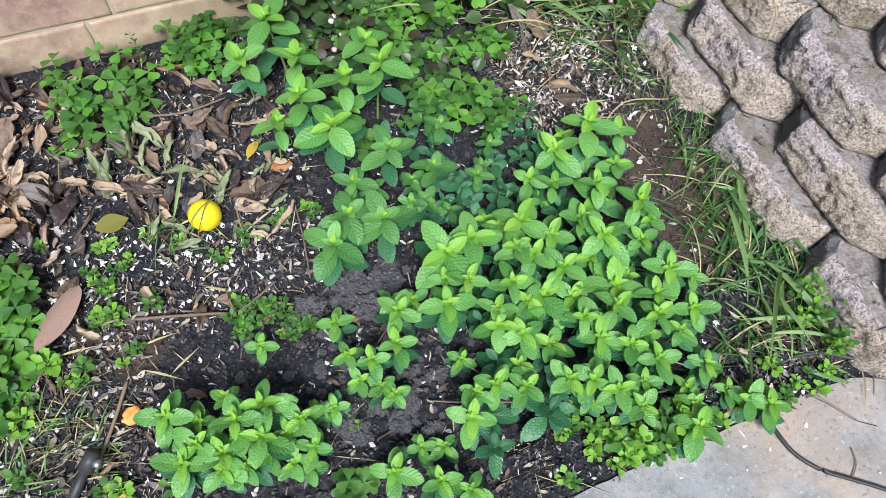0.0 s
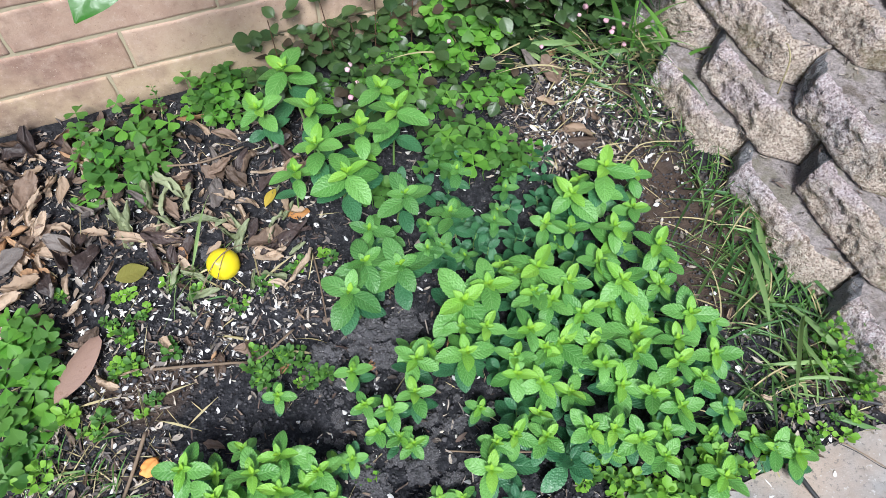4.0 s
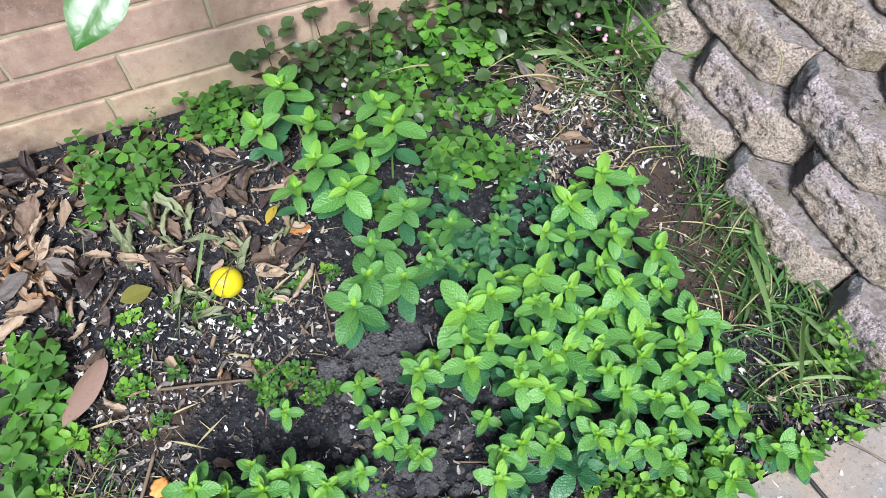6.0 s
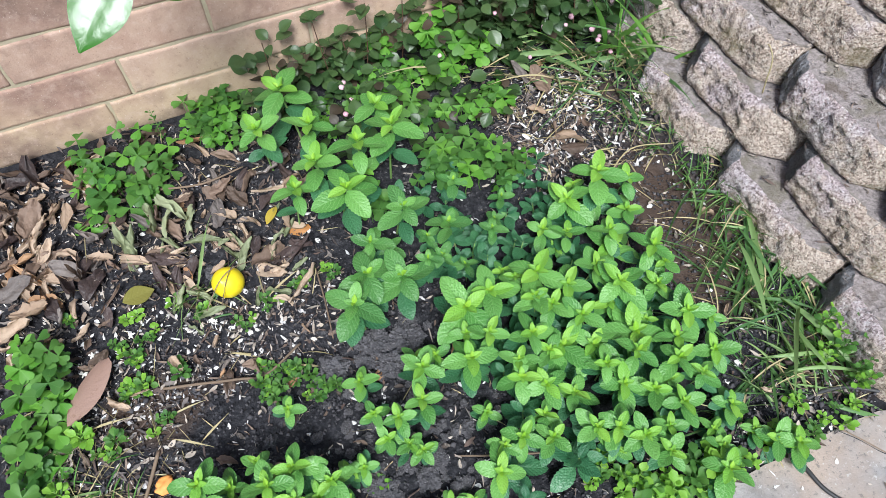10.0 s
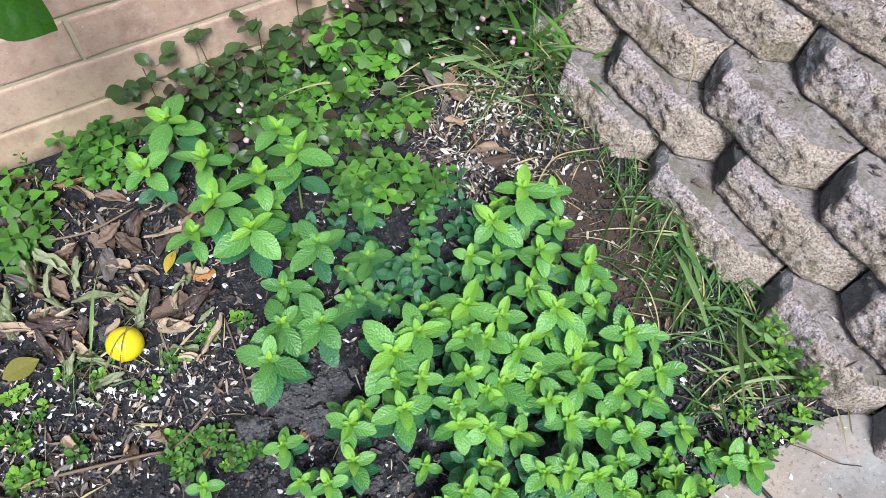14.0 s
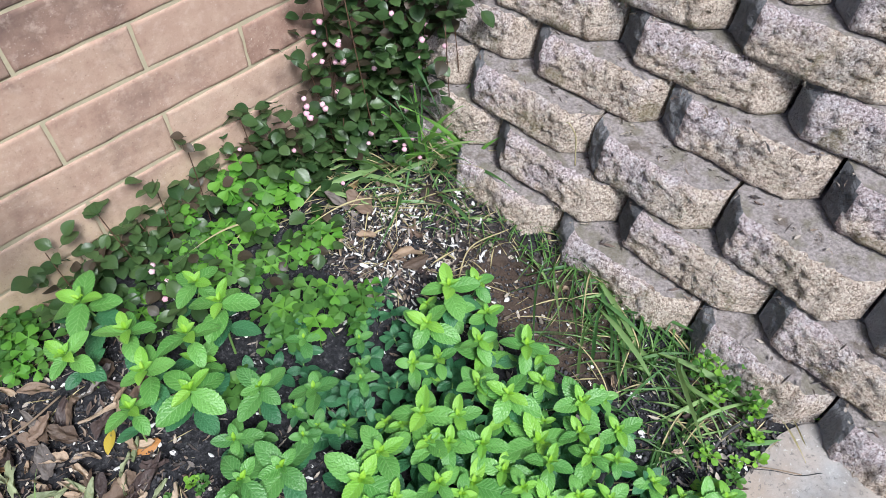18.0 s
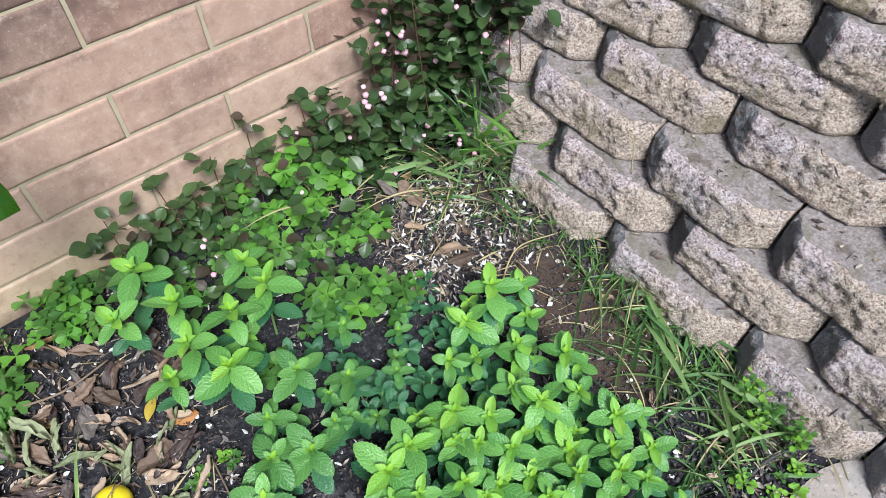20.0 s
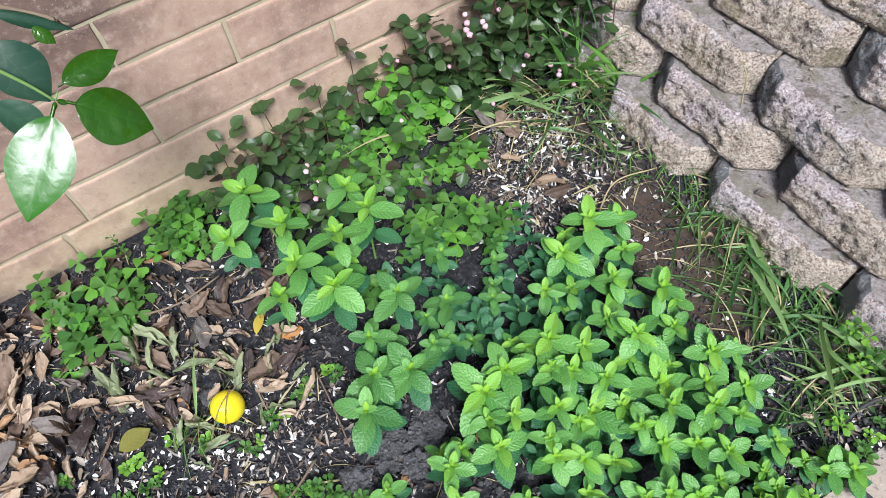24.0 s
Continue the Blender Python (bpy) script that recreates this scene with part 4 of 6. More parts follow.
WEED_STEM = tube_mesh("weed_stem", [(0, 0, -0.004), (0, 0, 0.02)], [0.0009, 0.0006], M_STEM, 4)
WEED_PALE = [leaf_mesh("weed_leaf", M_WEED, 0.01, 0.008, 0.4, 0.2, 0, 9, 4, 2, 0.6, stalk=0.004, tip=0.6, seed=s) for s in range(2)]
WEED_GREEN = [leaf_mesh("weed_leaf", M_CLOVER, 0.01, 0.0075, 0.5, 0.25, 0, 9, 4, 2, 0.6, stalk=0.004, tip=0.6, seed=s + 4) for s in range(2)]
SEED_A = [
    (-0.573, -0.535, 0, 1), (-0.509, -0.545, 0, 1), (-0.546, -0.628, 0, 1), (-0.316, -0.692, 0, 1), (-0.403, -0.532, 0, 1),
    (-0.323, -0.585, 0, 1), (-0.275, -0.563, 0, 1), (-0.522, -0.727, 0, 1), (-0.62, -0.746, 0, 1), (-0.624, -0.455, 0, 1),
    (-0.443, -0.492, 0, 1), (-0.136, -0.544, 0, 1), (-0.205, -0.548, 0, 1), (-0.336, -0.737, 0, 1), (-0.281, -0.722, 0, 1),
    (-0.261, -0.764, 0, 1), (-0.31, -0.711, 0, 1), (-0.229, -0.763, 0, 1), (-0.258, -0.712, 0, 1), (-0.197, -0.97, 0, 1),
]
SEED_B = [
    (0.763, -1.03, 0.04, 1), (0.719, -1.06, 0.02, 1), (0.683, -1.06, 0.01, 1), (0.764, -1.07, 0.03, 1), (0.721, -1.1, 0.01, 1),
    (0.718, -1.02, 0.04, 1), (0.536, -1.11, 0.01, 1), (0.699, -1.13, 0.01, 1), (0.751, -1.19, 0.01, 1), (-0.528, -0.484, 0, 1),
    (-0.54, -0.576, 0, 1), (-0.462, -0.624, 0, 1), (-0.533, -0.622, 0, 1), (-0.57, -0.631, 0, 1),
]
EDGE_WEED = [
    (0.227, -1.16, 0.02, 1), (0.254, -1.19, 0.02, 1), (0.285, -1.18, 0.03, 1), (0.34, -1.18, 0.03, 1), (0.213, -1.12, 0.03, 1),
    (0.327, -1.15, 0.03, 1), (0.372, -1.17, 0.02, 1), (0.191, -1.12, 0.03, 1), (0.476, -1.16, 0.03, 1), (0.458, -1.16, 0.02, 1),
    (0.413, -1.09, 0.03, 1), (0.45, -1.14, 0.02, 1), (0.33, -1.19, 0.01, 1), (0.25, -1.15, 0.03, 1), (0.163, -1.14, 0.01, 1),
    (0.14, -1.1, 0.02, 1), (0.172, -1.07, 0.03, 1),
]
for n, (x, y, z, s) in enumerate(SEED_A):
    for k in range(3):
        weed("weed_seedling", n * 3 + k, 9, rng.uniform(0.008, 0.013), WEED_PALE if k % 2 else WEED_GREEN, x + rng.uniform(-0.02, 0.02), y + rng.uniform(-0.02, 0.02), 0.008, 1, "tiny light green weed seedling on bare soil", "seedling", "weed seedlings")
for n, (x, y, z, s) in enumerate(SEED_B + EDGE_WEED):
    if x > 0.68 and y > -1.15:
        x, z = x - 0.045, z + 0.04
    for k in range(2):
        weed("leafy_weed", n * 2 + k + 200, 11, rng.uniform(0.011, 0.016), WEED_PALE if rng.random() < 0.6 else WEED_GREEN, x + rng.uniform(-0.014, 0.014), y + rng.uniform(-0.014, 0.014), z + 0.008, 1, "leafy bright green weed at the edge of the bed", "weed", "leafy weeds")

for n in range(30):
    weed("leafy_weed", 500 + n, 8, rng.uniform(0.009, 0.015), WEED_PALE if n % 3 else WEED_GREEN, rng.uniform(0.1, 0.64), -1.172 + rng.uniform(-0.012, 0.02), 0.02, 1, "leafy bright green weed fringing the concrete slab", "weed", "leafy weeds")

for n, (x, y) in enumerate([(-0.716, -0.798), (-0.706, -0.877), (-0.643, -0.702), (-0.72, -0.727), (-0.647, -0.69), (-0.591, -0.726), (-0.564, -0.946), (-0.585, -0.942), (-0.692, -0.782), (-0.484, -0.967)]):
    weed("leafy_weed", 700 + n, 10, 0.017, WEED_GREEN if n % 2 else WEED_PALE, x, y, 0.03, 1, "leafy green weed among straw at the near corner", "weed", "leafy weeds")
for n, (x, y) in enumerate(((-0.264, -0.716), (-0.30, -0.74), (-0.316, -0.755), (-0.225, -0.765), (-0.245, -0.74), (-0.335, -0.72), (-0.207, -0.775))):
    weed("leafy_weed", 750 + n, 13, 0.013, WEED_GREEN, x, y, 0.035, 1, "branching green weed seedling on dug soil", "weed", "leafy weeds")

for n, (x, y) in enumerate(((0.700, -1.0), (0.722, -1.025), (0.690, -1.035), (0.738, -1.055), (0.712, -1.06))):
    weed("leafy_weed", 770 + n, 15, 0.0165, WEED_PALE, x, y, 0.05, 1, "bushy bright green weed at the foot of the blocks", "weed", "leafy weeds")
FRINGE = ((0.215, -1.15), (0.243, -1.165), (0.286, -1.165), (0.326, -1.163), (0.367, -1.162), (0.205, -1.125), (0.30, -1.14), (0.345, -1.14))
for n, (x, y) in enumerate(FRINGE):
    weed("leafy_weed", 780 + n, 13, 0.02, WEED_PALE if n % 2 else WEED_GREEN, x, y, 0.045, 1, "leafy bright green weed fringing the concrete slab", "weed", "leafy weeds")
weed("leafy_weed", 790, 18, 0.009, WEED_GREEN, -0.385, -0.055, 0.085, 1, "thin upright weed at the foot of the brick wall", "weed", "leafy weeds")

# ---- knotweed in the corner ----
KNOT_LEAF = [leaf_mesh("knotweed_leaf", mt, 0.036, 0.0285, 0.45, 0.2, 0, 9, 8, 3, 0.45, stalk=0.006, tip=0.75, seed=s, warp=0.03) for s, mt in enumerate((M_KNOT, M_KNOT, M_KNOT, M_KNOT, M_KNOT, M_KNOT, M_KNOT, M_KNOT_RED))]


def ball_mesh(name, radius, material, rough=0.2, seed=0, cuts=2):
    bm = bmesh.new()
    bmesh.ops.create_icosphere(bm, subdivisions=cuts, radius=radius)
    for v in bm.verts:
        v.co *= 1 + rough * noise.noise(v.co * (2.2 / radius) + Vector((seed * 3.1, 0, 0)))
    return from_bm(name, bm, material)


PINK = ball_mesh("flower_head", 0.0062, M_PINK, 0.5, 3)


def knotweed(spots, each, flowers, label, spread=0.035):
    cx, cy = sum(s[0] for s in spots) / len(spots), sum(s[1] for s in spots) / len(spots)
    ob = thing("knotweed_plant", None, Matrix.Translation((cx, cy, 0)), label, "knotweed", "knotweed by the wall")
    for x, y, z, s in spots:
        foot = (x - cx + rng.uniform(-0.03, 0.03), min(y, -0.02) - cy + rng.uniform(-0.04, 0), -0.01)
        top = (x - cx, min(y, -0.02) - cy, z)
        if z > 0.09 and (each < 5 or rng.random() < 0.22):
            part("stem", tube_mesh("knotweed_stem", smooth_line([foot, (foot[0] * 0.4 + top[0] * 0.6, foot[1] * 0.6 + top[1] * 0.4, z * 0.5), top], 4), [0.0012] * 9, M_RED_STEM, 5), ob)
        for _ in range(each):
            p = Vector((x + rng.gauss(0, spread), min(y + rng.gauss(0, spread * 0.8), -0.012), max(z + rng.gauss(0, spread), 0.012)))
            m = heading(rng.uniform(0, 360), rng.uniform(-25, 40), rng.uniform(-30, 30), rng.uniform(0.7, 1.2), (p.x - cx, p.y - cy, p.z))
            part("leaf", rng.choice(KNOT_LEAF), ob, m)
    for _ in range(flowers):
        x, y, z, s = rng.choice(spots)
        p = (x - cx + rng.gauss(0, 0.03), min(y + rng.gauss(-0.035, 0.02), -0.04) - cy, max(z + rng.gauss(0.01, 0.02), 0.02))
        part("flower_head", PINK, ob, heading(rng.uniform(0, 360), 0, 0, rng.uniform(0.7, 1.15), p), "round pale pink blossom head")


KNOT_WALL = [(-0.09 + 0.05 * k, -0.04, 0.085 + 0.003 * k + 0.02 * (k % 2), 1) for k in range(11)]
KNOT_SPRIGS = [(-0.115, -0.035, 0.17, 1), (0.0, -0.035, 0.19, 1), (0.121, -0.035, 0.20, 1), (0.209, -0.035, 0.235, 1), (0.336, -0.035, 0.225, 1)]
KNOT_CORNER = [
    (0.298, -0.024, 0.12, 1), (0.383, -0.038, 0.15, 1), (0.466, -0.057, 0.2, 1), (0.506, -0.055, 0.3, 1), (0.585, -0.068, 0.3, 1),
    (0.654, -0.096, 0.3, 1), (0.717, -0.136, 0.25, 1), (0.547, -0.071, 0.2, 1), (0.609, -0.114, 0.18, 1), (0.679, -0.148, 0.15, 1),
    (0.742, -0.141, 0.3, 1), (0.789, -0.154, 0.18, 1), (0.574, -0.114, 0.08, 1), (0.638, -0.184, 0.06, 1), (0.49, -0.097, 0.08, 1),
    (0.417, -0.064, 0.08, 1), (0.572, -0.048, 0.35, 1), (0.395, -0.066, 0.04, 1),
]
kr = random.Random(11)
KNOT_BASE = []
for k in range(62):
    kx = -0.16 + 0.92 * kr.random()
    ky = -0.02 - (0.07 + 0.14 * max(0, min(kx, 0.45))) * kr.random()
    KNOT_BASE.append((kx, ky, (0.04 + 0.16 * max(0, min(kx, 0.6)) * kr.random()) * (1 + ky * 2), 1))
for k in range(26):
    KNOT_BASE.append((kr.uniform(0.5, 0.80), kr.uniform(-0.15, -0.03), kr.uniform(0.05, 0.36), 1))
for k in range(30):
    kz = kr.uniform(0.02, 0.46)
    KNOT_BASE.append((0.66 + 0.32 * kz - kr.uniform(0.0, 0.05), kr.uniform(-0.26, -0.04), kz, 1))
for k in range(34):
    KNOT_BASE.append((kr.uniform(0.36, 0.70), kr.uniform(-0.13, -0.04), kr.uniform(0.02, 0.17), 1))
for k in range(46):
    KNOT_BASE.append((kr.uniform(0.56, 0.88), kr.uniform(-0.14, -0.03), kr.uniform(0.12, 0.56), 1))
for k in range(26):
    KNOT_BASE.append((kr.uniform(-0.05, 0.42), kr.uniform(-0.32, -0.08), kr.uniform(0.015, 0.04), 1))
knotweed(KNOT_BASE, 6, 22, "dark low knotweed spreading between wall and mint", 0.03)
knotweed(KNOT_WALL, 9, 0, "low dark knotweed with bronze leaves along the brick wall", 0.024)
knotweed(KNOT_SPRIGS, 4, 0, "dark knotweed sprigs standing up against the brick wall", 0.015)
knotweed(KNOT_CORNER[:9], 12, 16, "dark leafy knotweed with pink blossoms climbing the corner", 0.04)
knotweed(KNOT_CORNER[9:], 12, 26, "dark leafy knotweed with pink blossoms beside the block wall", 0.04)

# ---- grass ----
BLADES = [leaf_mesh("grass_blade", mt, 0.2, wd, dr, 0.4, 0, 9, 12, 1, 0.35, tip=1.4, seed=s, warp=0.02) for s, (mt, wd, dr) in enumerate(((M_GRASS, 0.0042, 1.1), (M_GRASS, 0.0034, 2.0), (M_GRASS, 0.0052, 0.8), (M_STRAW, 0.003, 1.1)))]


def bent(me, side):
    """The blade swept to one side towards its tip."""
    for v in me.vertices:
        v.co.y += side * v.co.x * abs(v.co.x) / 0.2
    return me


def grass_tuft(x, y, n, long, rise, yaw=None, fan=180, straw=0.15, label="long green grass tuft", z=None, spread=0.014, pale=0.25, stiff=False):
    ob = thing("grass_tuft", None, Matrix.Translation((x, y, soil_height(x, y) if z is None else z)), label, "grass", "grass tufts")
    for _ in range(n):
        a = rng.uniform(0, 360) if yaw is None else yaw + rng.uniform(-fan, fan)
        m = heading(a, rng.uniform(*rise), rng.uniform(-25, 25), rng.uniform(*long) / 0.2, (rng.gauss(0, spread), rng.gauss(0, spread), 0))
        if stiff:
            part("blade", rng.choice((BLADES[2], BLADES[8], BLADES[9])), ob, m)
            continue
        part("blade", BLADES[3] if rng.random() < straw else rng.choice(BLADES[6:8] if rng.random() < pale else BLADES[:3] + BLADES[4:6]), ob, m)


BLADES = [bent(me, side) for me, side in zip(BLADES, (0.4, -0.6, -0.2, 0.35))]
BLADES += [bent(leaf_mesh("grass_blade", mt, 0.2, wd, dr, 0.4, 0, 9, 12, 1, 0.35, tip=1.4, seed=20, warp=0.03), sd) for mt, wd, dr, sd in ((M_GRASS, 0.0045, 1.5, 0.8), (M_GRASS, 0.0038, 2.4, -0.8), (M_GRASS_PALE, 0.0045, 1.3, 0.5), (M_GRASS_PALE, 0.0036, 1.9, -0.5), (M_GRASS_BRIGHT, 0.0062, 0.5, 0.1), (M_GRASS_BRIGHT, 0.005, 0.75, -0.2))]
flat, upright = (8, 42), (35, 82)
grass_tuft(0.30, -0.13, 6, (0.16, 0.26), (35, 60), 60, 120, 0.35, "arching pale striped grass blades over the clover")
gr = random.Random(31)
for k in range(22):
    t = k / 21
    # the tangle follows the foot of the blocks and widens towards the path
    gx = 0.70 - 0.06 * t - gr.uniform(-0.03, 0.05 + 0.10 * t)
    grass_tuft(gx, -0.66 - 0.44 * t, 11, (0.09, 0.27), (4, 42), None, 180, 0.16, "long tangled grass lying at the foot of the block wall", spread=0.035, pale=0.4)
grass_tuft(0.69, -0.70, 3, (0.20, 0.24), (10, 18), 186, 9, 0.0, "long pale green grass blades lying over bare soil", 0.03)
grass_tuft(0.71, -0.86, 8, (0.16, 0.26), (30, 60), 100, 40, 0.0, "broad green grass blades leaning on the block wall")
grass_tuft(0.70, -0.98, 6, (0.18, 0.26), (20, 45), 60, 40, 0.0, "broad green grass blades leaning on the block wall")
grass_tuft(0.50, -1.04, 9, (0.14, 0.26), (8, 30), 170, 60, 0.1, "grass blades lying across the mint")
grass_tuft(0.42, -1.08, 7, (0.10, 0.18), (10, 35), 150, 50, 0.1, "grass blades lying across the mint")
for x, y in ((0.60, -1.00), (0.54, -1.06), (0.64, -1.06), (0.58, -1.10), (0.50, -1.10), (0.62, -0.93)):
    grass_tuft(x, y, 10, (0.10, 0.24), (5, 40), None, 180, 0.15, "bright grass tangled at the edge of the mint", spread=0.03, pale=0.55)
for x, y in ((0.69, -0.60), (0.72, -0.52), (0.66, -0.47), (0.70, -0.42), (0.62, -0.40)):
    grass_tuft(x, y, 4, (0.07, 0.16), (5, 35), None, 180, 0.25, "sparse thin grass on dark litter by the wall", spread=0.02)
for x, y in ((0.74, -0.25), (0.66, -0.22), (0.70, -0.32), (0.70, -0.26), (0.67, -0.30), (0.71, -0.19), (0.64, -0.27), (0.62, -0.33)):
    grass_tuft(x, y, 9, (0.10, 0.22), upright, straw=0.4, label="upright grass tuft mixed with straw in the corner", pale=0.5)
for x, y in ((0.66, -0.25), (0.70, -0.31), (0.69, -0.23), (0.62, -0.20), (0.73, -0.27)):
    grass_tuft(x, y, 8, (0.14, 0.27), (55, 88), label="tall upright green grass in front of the knotweed", stiff=True)
for x, y in ((0.46, -0.16), (0.54, -0.20), (0.52, -0.12), (0.60, -0.24), (0.56, -0.29), (0.50, -0.25)):
    grass_tuft(x, y, 13, (0.10, 0.25), (6, 50), straw=0.6, label="pale straw and grass arching in front of the knotweed", pale=0.6)
grass_tuft(0.42, -0.08, 5, (0.22, 0.32), (25, 45), -40, 60, 0.0, "long arching grass blades over the knotweed", pale=0.6)
for x, y in ((-0.69, -0.81), (-0.63, -0.86), (-0.72, -0.87)):
    grass_tuft(x, y, 15, (0.08, 0.17), (8, 40), 30, 80, 0.6, pale=0.8, label="dry and green grass at the near edge of the bed")
grass_tuft(-0.385, -0.48, 13, (0.09, 0.17), (20, 65), None, 180, 0.1, "thin green grass beside the lemon", pale=0.8)
grass_tuft(-0.40, -0.515, 4, (0.10, 0.15), (22, 34), 20, 25, 0.0, "thin green grass arching over the lemon")

# ---- lemon, peel, large single leaves ----


def lemon():
    bm = bmesh.new()
    bmesh.ops.create_uvsphere(bm, u_segments=40, v_segments=24, radius=1)
    for v in bm.verts:
        c = v.co
        nip = math.exp(-((1 - abs(c.x)) / 0.035)) if c.x > 0 else 0.6 * math.exp(-((1 - abs(c.x)) / 0.03))
        v.co = Vector((c.x * (0.034 + 0.006 * nip), c.y * 0.0305, c.z * 0.0305)) * (1 + 0.012 * noise.noise(c * 3))
    return from_bm("lemon", bm, M_LEMON)


ob = thing("lemon", lemon(), pose(-0.337, -0.494, 0.027, 0, 62, 40), "ripe yellow lemon lying in the leaf litter", "lemon")
bm = bmesh.new()
bmesh.ops.create_icosphere(bm, subdivisions=3, radius=0.018)
for v in bm.verts:
    v.co = Vector((v.co.x, v.co.y * 0.7, max(v.co.z, -0.004) * 0.4)) * (1 + 0.55 * noise.noise(v.co * 95)) + Vector((0, 0, 0.004 * noise.noise(v.co * 160)))
thing("orange_peel", from_bm("orange_peel", bm, M_PEEL), pose(-0.53, -0.826, 0.008, 8, 12, 30), "torn piece of dried orange peel on soil", "fruit peel")



def laid_leaf(name, me, x, y, yaw, label, category="fallen leaf", lift=0.006, pitch=0.0, roll=0.0, scale=1.0, group=""):
    thing(name, me, heading(yaw, pitch, roll, scale, (x, y, soil_height(x, y) + lift)), label, category, group)


laid_leaf("fallen_leaf", leaf_mesh("large_brown_leaf", M_BROWN_LEAF, 0.138, 0.05, 0.1, 0.08, 0, 9, 16, 5, 0.5, 0.12, tip=0.4, seed=2, warp=0.015), -0.662, -0.672, 53, "large pinkish brown fallen leaf, dry and spotted", lift=0.03, roll=-6)
laid_leaf("fallen_leaf", leaf_mesh("olive_leaf", M_OLIVE_LEAF, 0.062, 0.045, 0.3, 0.05, 0, 9, 10, 4, 0.5, seed=3, warp=0.03), -0.535, -0.458, 12, "round olive green fallen leaf", lift=0.024)
laid_leaf("fallen_leaf", leaf_mesh("curled_brown_leaf", M_DRY[0], 0.07, 0.034, 0.25, 0.9, 0, 9, 10, 4, 0.5, 0.8, seed=4, warp=0.03), 0.42, -0.438, -8, "curled brown dead leaf on pale petals", lift=0.014)
laid_leaf("fallen_leaf", leaf_mesh("yellow_leaf", M_YELLOW_LEAF, 0.055, 0.02, 0.3, 0.4, 0, 9, 9, 3, 0.5, seed=5), -0.232, -0.385, 55, "yellowing mint leaf under the mint", lift=0.02)
laid_leaf("fallen_leaf", leaf_mesh("orange_leaf", M_ORANGE_LEAF, 0.06, 0.036, 0.5, 0.3, 0, 9, 9, 4, 0.5, 0.6, seed=6, warp=0.06), -0.15, -0.425, 150, "orange brown curled dead leaf", lift=0.014)
laid_leaf("fallen_leaf", leaf_mesh("yellow_tan_leaf", M_YELLOW_LEAF, 0.05, 0.018, 0.6, 0.3, 0, 9, 9, 3, 0.5, seed=7), -0.59, -0.925, -50, "yellow withered leaf beside the black fitting", lift=0.012)

# ---- leaf litter ----
DRY_LEAVES = []
for s in range(20):
    mt = M_DRY[(0, 3, 2, 1, 0, 0, 3, 5, 0, 1)[s % 10]]
    DRY_LEAVES.append(curled_mesh("dry_leaf", mt, 0.042 + 0.012 * (s % 4), (0.013, 0.03, 0.02, 0.036, 0.026, 0.017, 0.04)[s % 7], 0.4 + 0.55 * (s % 5), (-1.0, 0.7, 1.5)[s % 3], (-0.8, 0.5, 1.4, -1.6)[s % 4], s))
WITHERED = [curled_mesh("withered_leaf", M_DRY[4], 0.085, 0.022 + 0.007 * s, 1.0 + 0.9 * s, (-0.8, 0.6, 1.0, -0.5)[s], (0.6, -1.2, 0.3, 1.6)[s], 40 + s) for s in range(4)]
PALE = [curled_mesh("pale_leaf", M_DRY[1], 0.05, 0.024, 1.2 + 1.1 * s, (0.9, -1.1, 1.6)[s], 1.0 - s, 60 + s) for s in range(3)]
rr = random.Random(21)


def scatter_leaves(n, meshes, box, label, group, name="dry_leaf", size=(0.7, 1.3), steep=25, lift=(0.004, 0.022)):
    x0, x1, y0, y1 = box
    for _ in range(n):
        x, y = rr.uniform(x0, x1), rr.uniform(y0, y1)
        if (x + 0.333) ** 2 + (y + 0.508) ** 2 < 0.045 ** 2 or (x + 0.51) ** 2 + (y + 0.455) ** 2 < 0.05 ** 2:
            continue
        laid_leaf(name, rr.choice(meshes), x, y, rr.uniform(0, 360), label, "dead leaf", rr.uniform(*lift), rr.uniform(-steep, steep), rr.uniform(-40, 40), rr.uniform(*size), group)


scatter_leaves(118, DRY_LEAVES, (-0.80, -0.42, -0.46, -0.03), "brown curled dead leaf in the leaf litter", "leaf litter by the wall", size=(0.7, 1.35))
scatter_leaves(58, DRY_LEAVES, (-0.45, -0.13, -0.55, -0.1), "dry dead leaf between mint and lemon", "leaf litter by the wall", size=(0.6, 1.3))
scatter_leaves(24, DRY_LEAVES, (-0.75, -0.3, -0.7, -0.45), "dry dead leaf scrap on soil", "scattered dead leaves", size=(0.35, 0.8))
scatter_leaves(26, DRY_LEAVES, (-0.7, 0.1, -1.15, -0.6), "small dry leaf scrap on dark soil", "scattered dead leaves", size=(0.3, 0.7))
scatter_leaves(14, DRY_LEAVES, (0.36, 0.64, -0.47, -0.1), "grey brown dead leaf in the corner litter", "corner litter", size=(0.5, 1.2))
scatter_leaves(16, DRY_LEAVES, (0.45, 0.75, -1.15, -0.5), "small dry leaf among the grass", "corner litter", size=(0.3, 0.7))
scatter_leaves(9, WITHERED, (-0.53, -0.34, -0.42, -0.24), "withered grey green leaf on the litter", "withered leaves", "withered_leaf", (0.75, 1.2), 25, (0.012, 0.03))
scatter_leaves(14, WITHERED, (-0.46, -0.18, -0.57, -0.34), "pale withered leaf around the lemon", "withered leaves", "withered_leaf", (0.35, 0.65), 25, (0.008, 0.02))
scatter_leaves(6, WITHERED, (-0.4, -0.22, -0.56, -0.42), "withered grey green leaf beside the lemon", "withered leaves", "withered_leaf", (0.5, 0.9), 20)
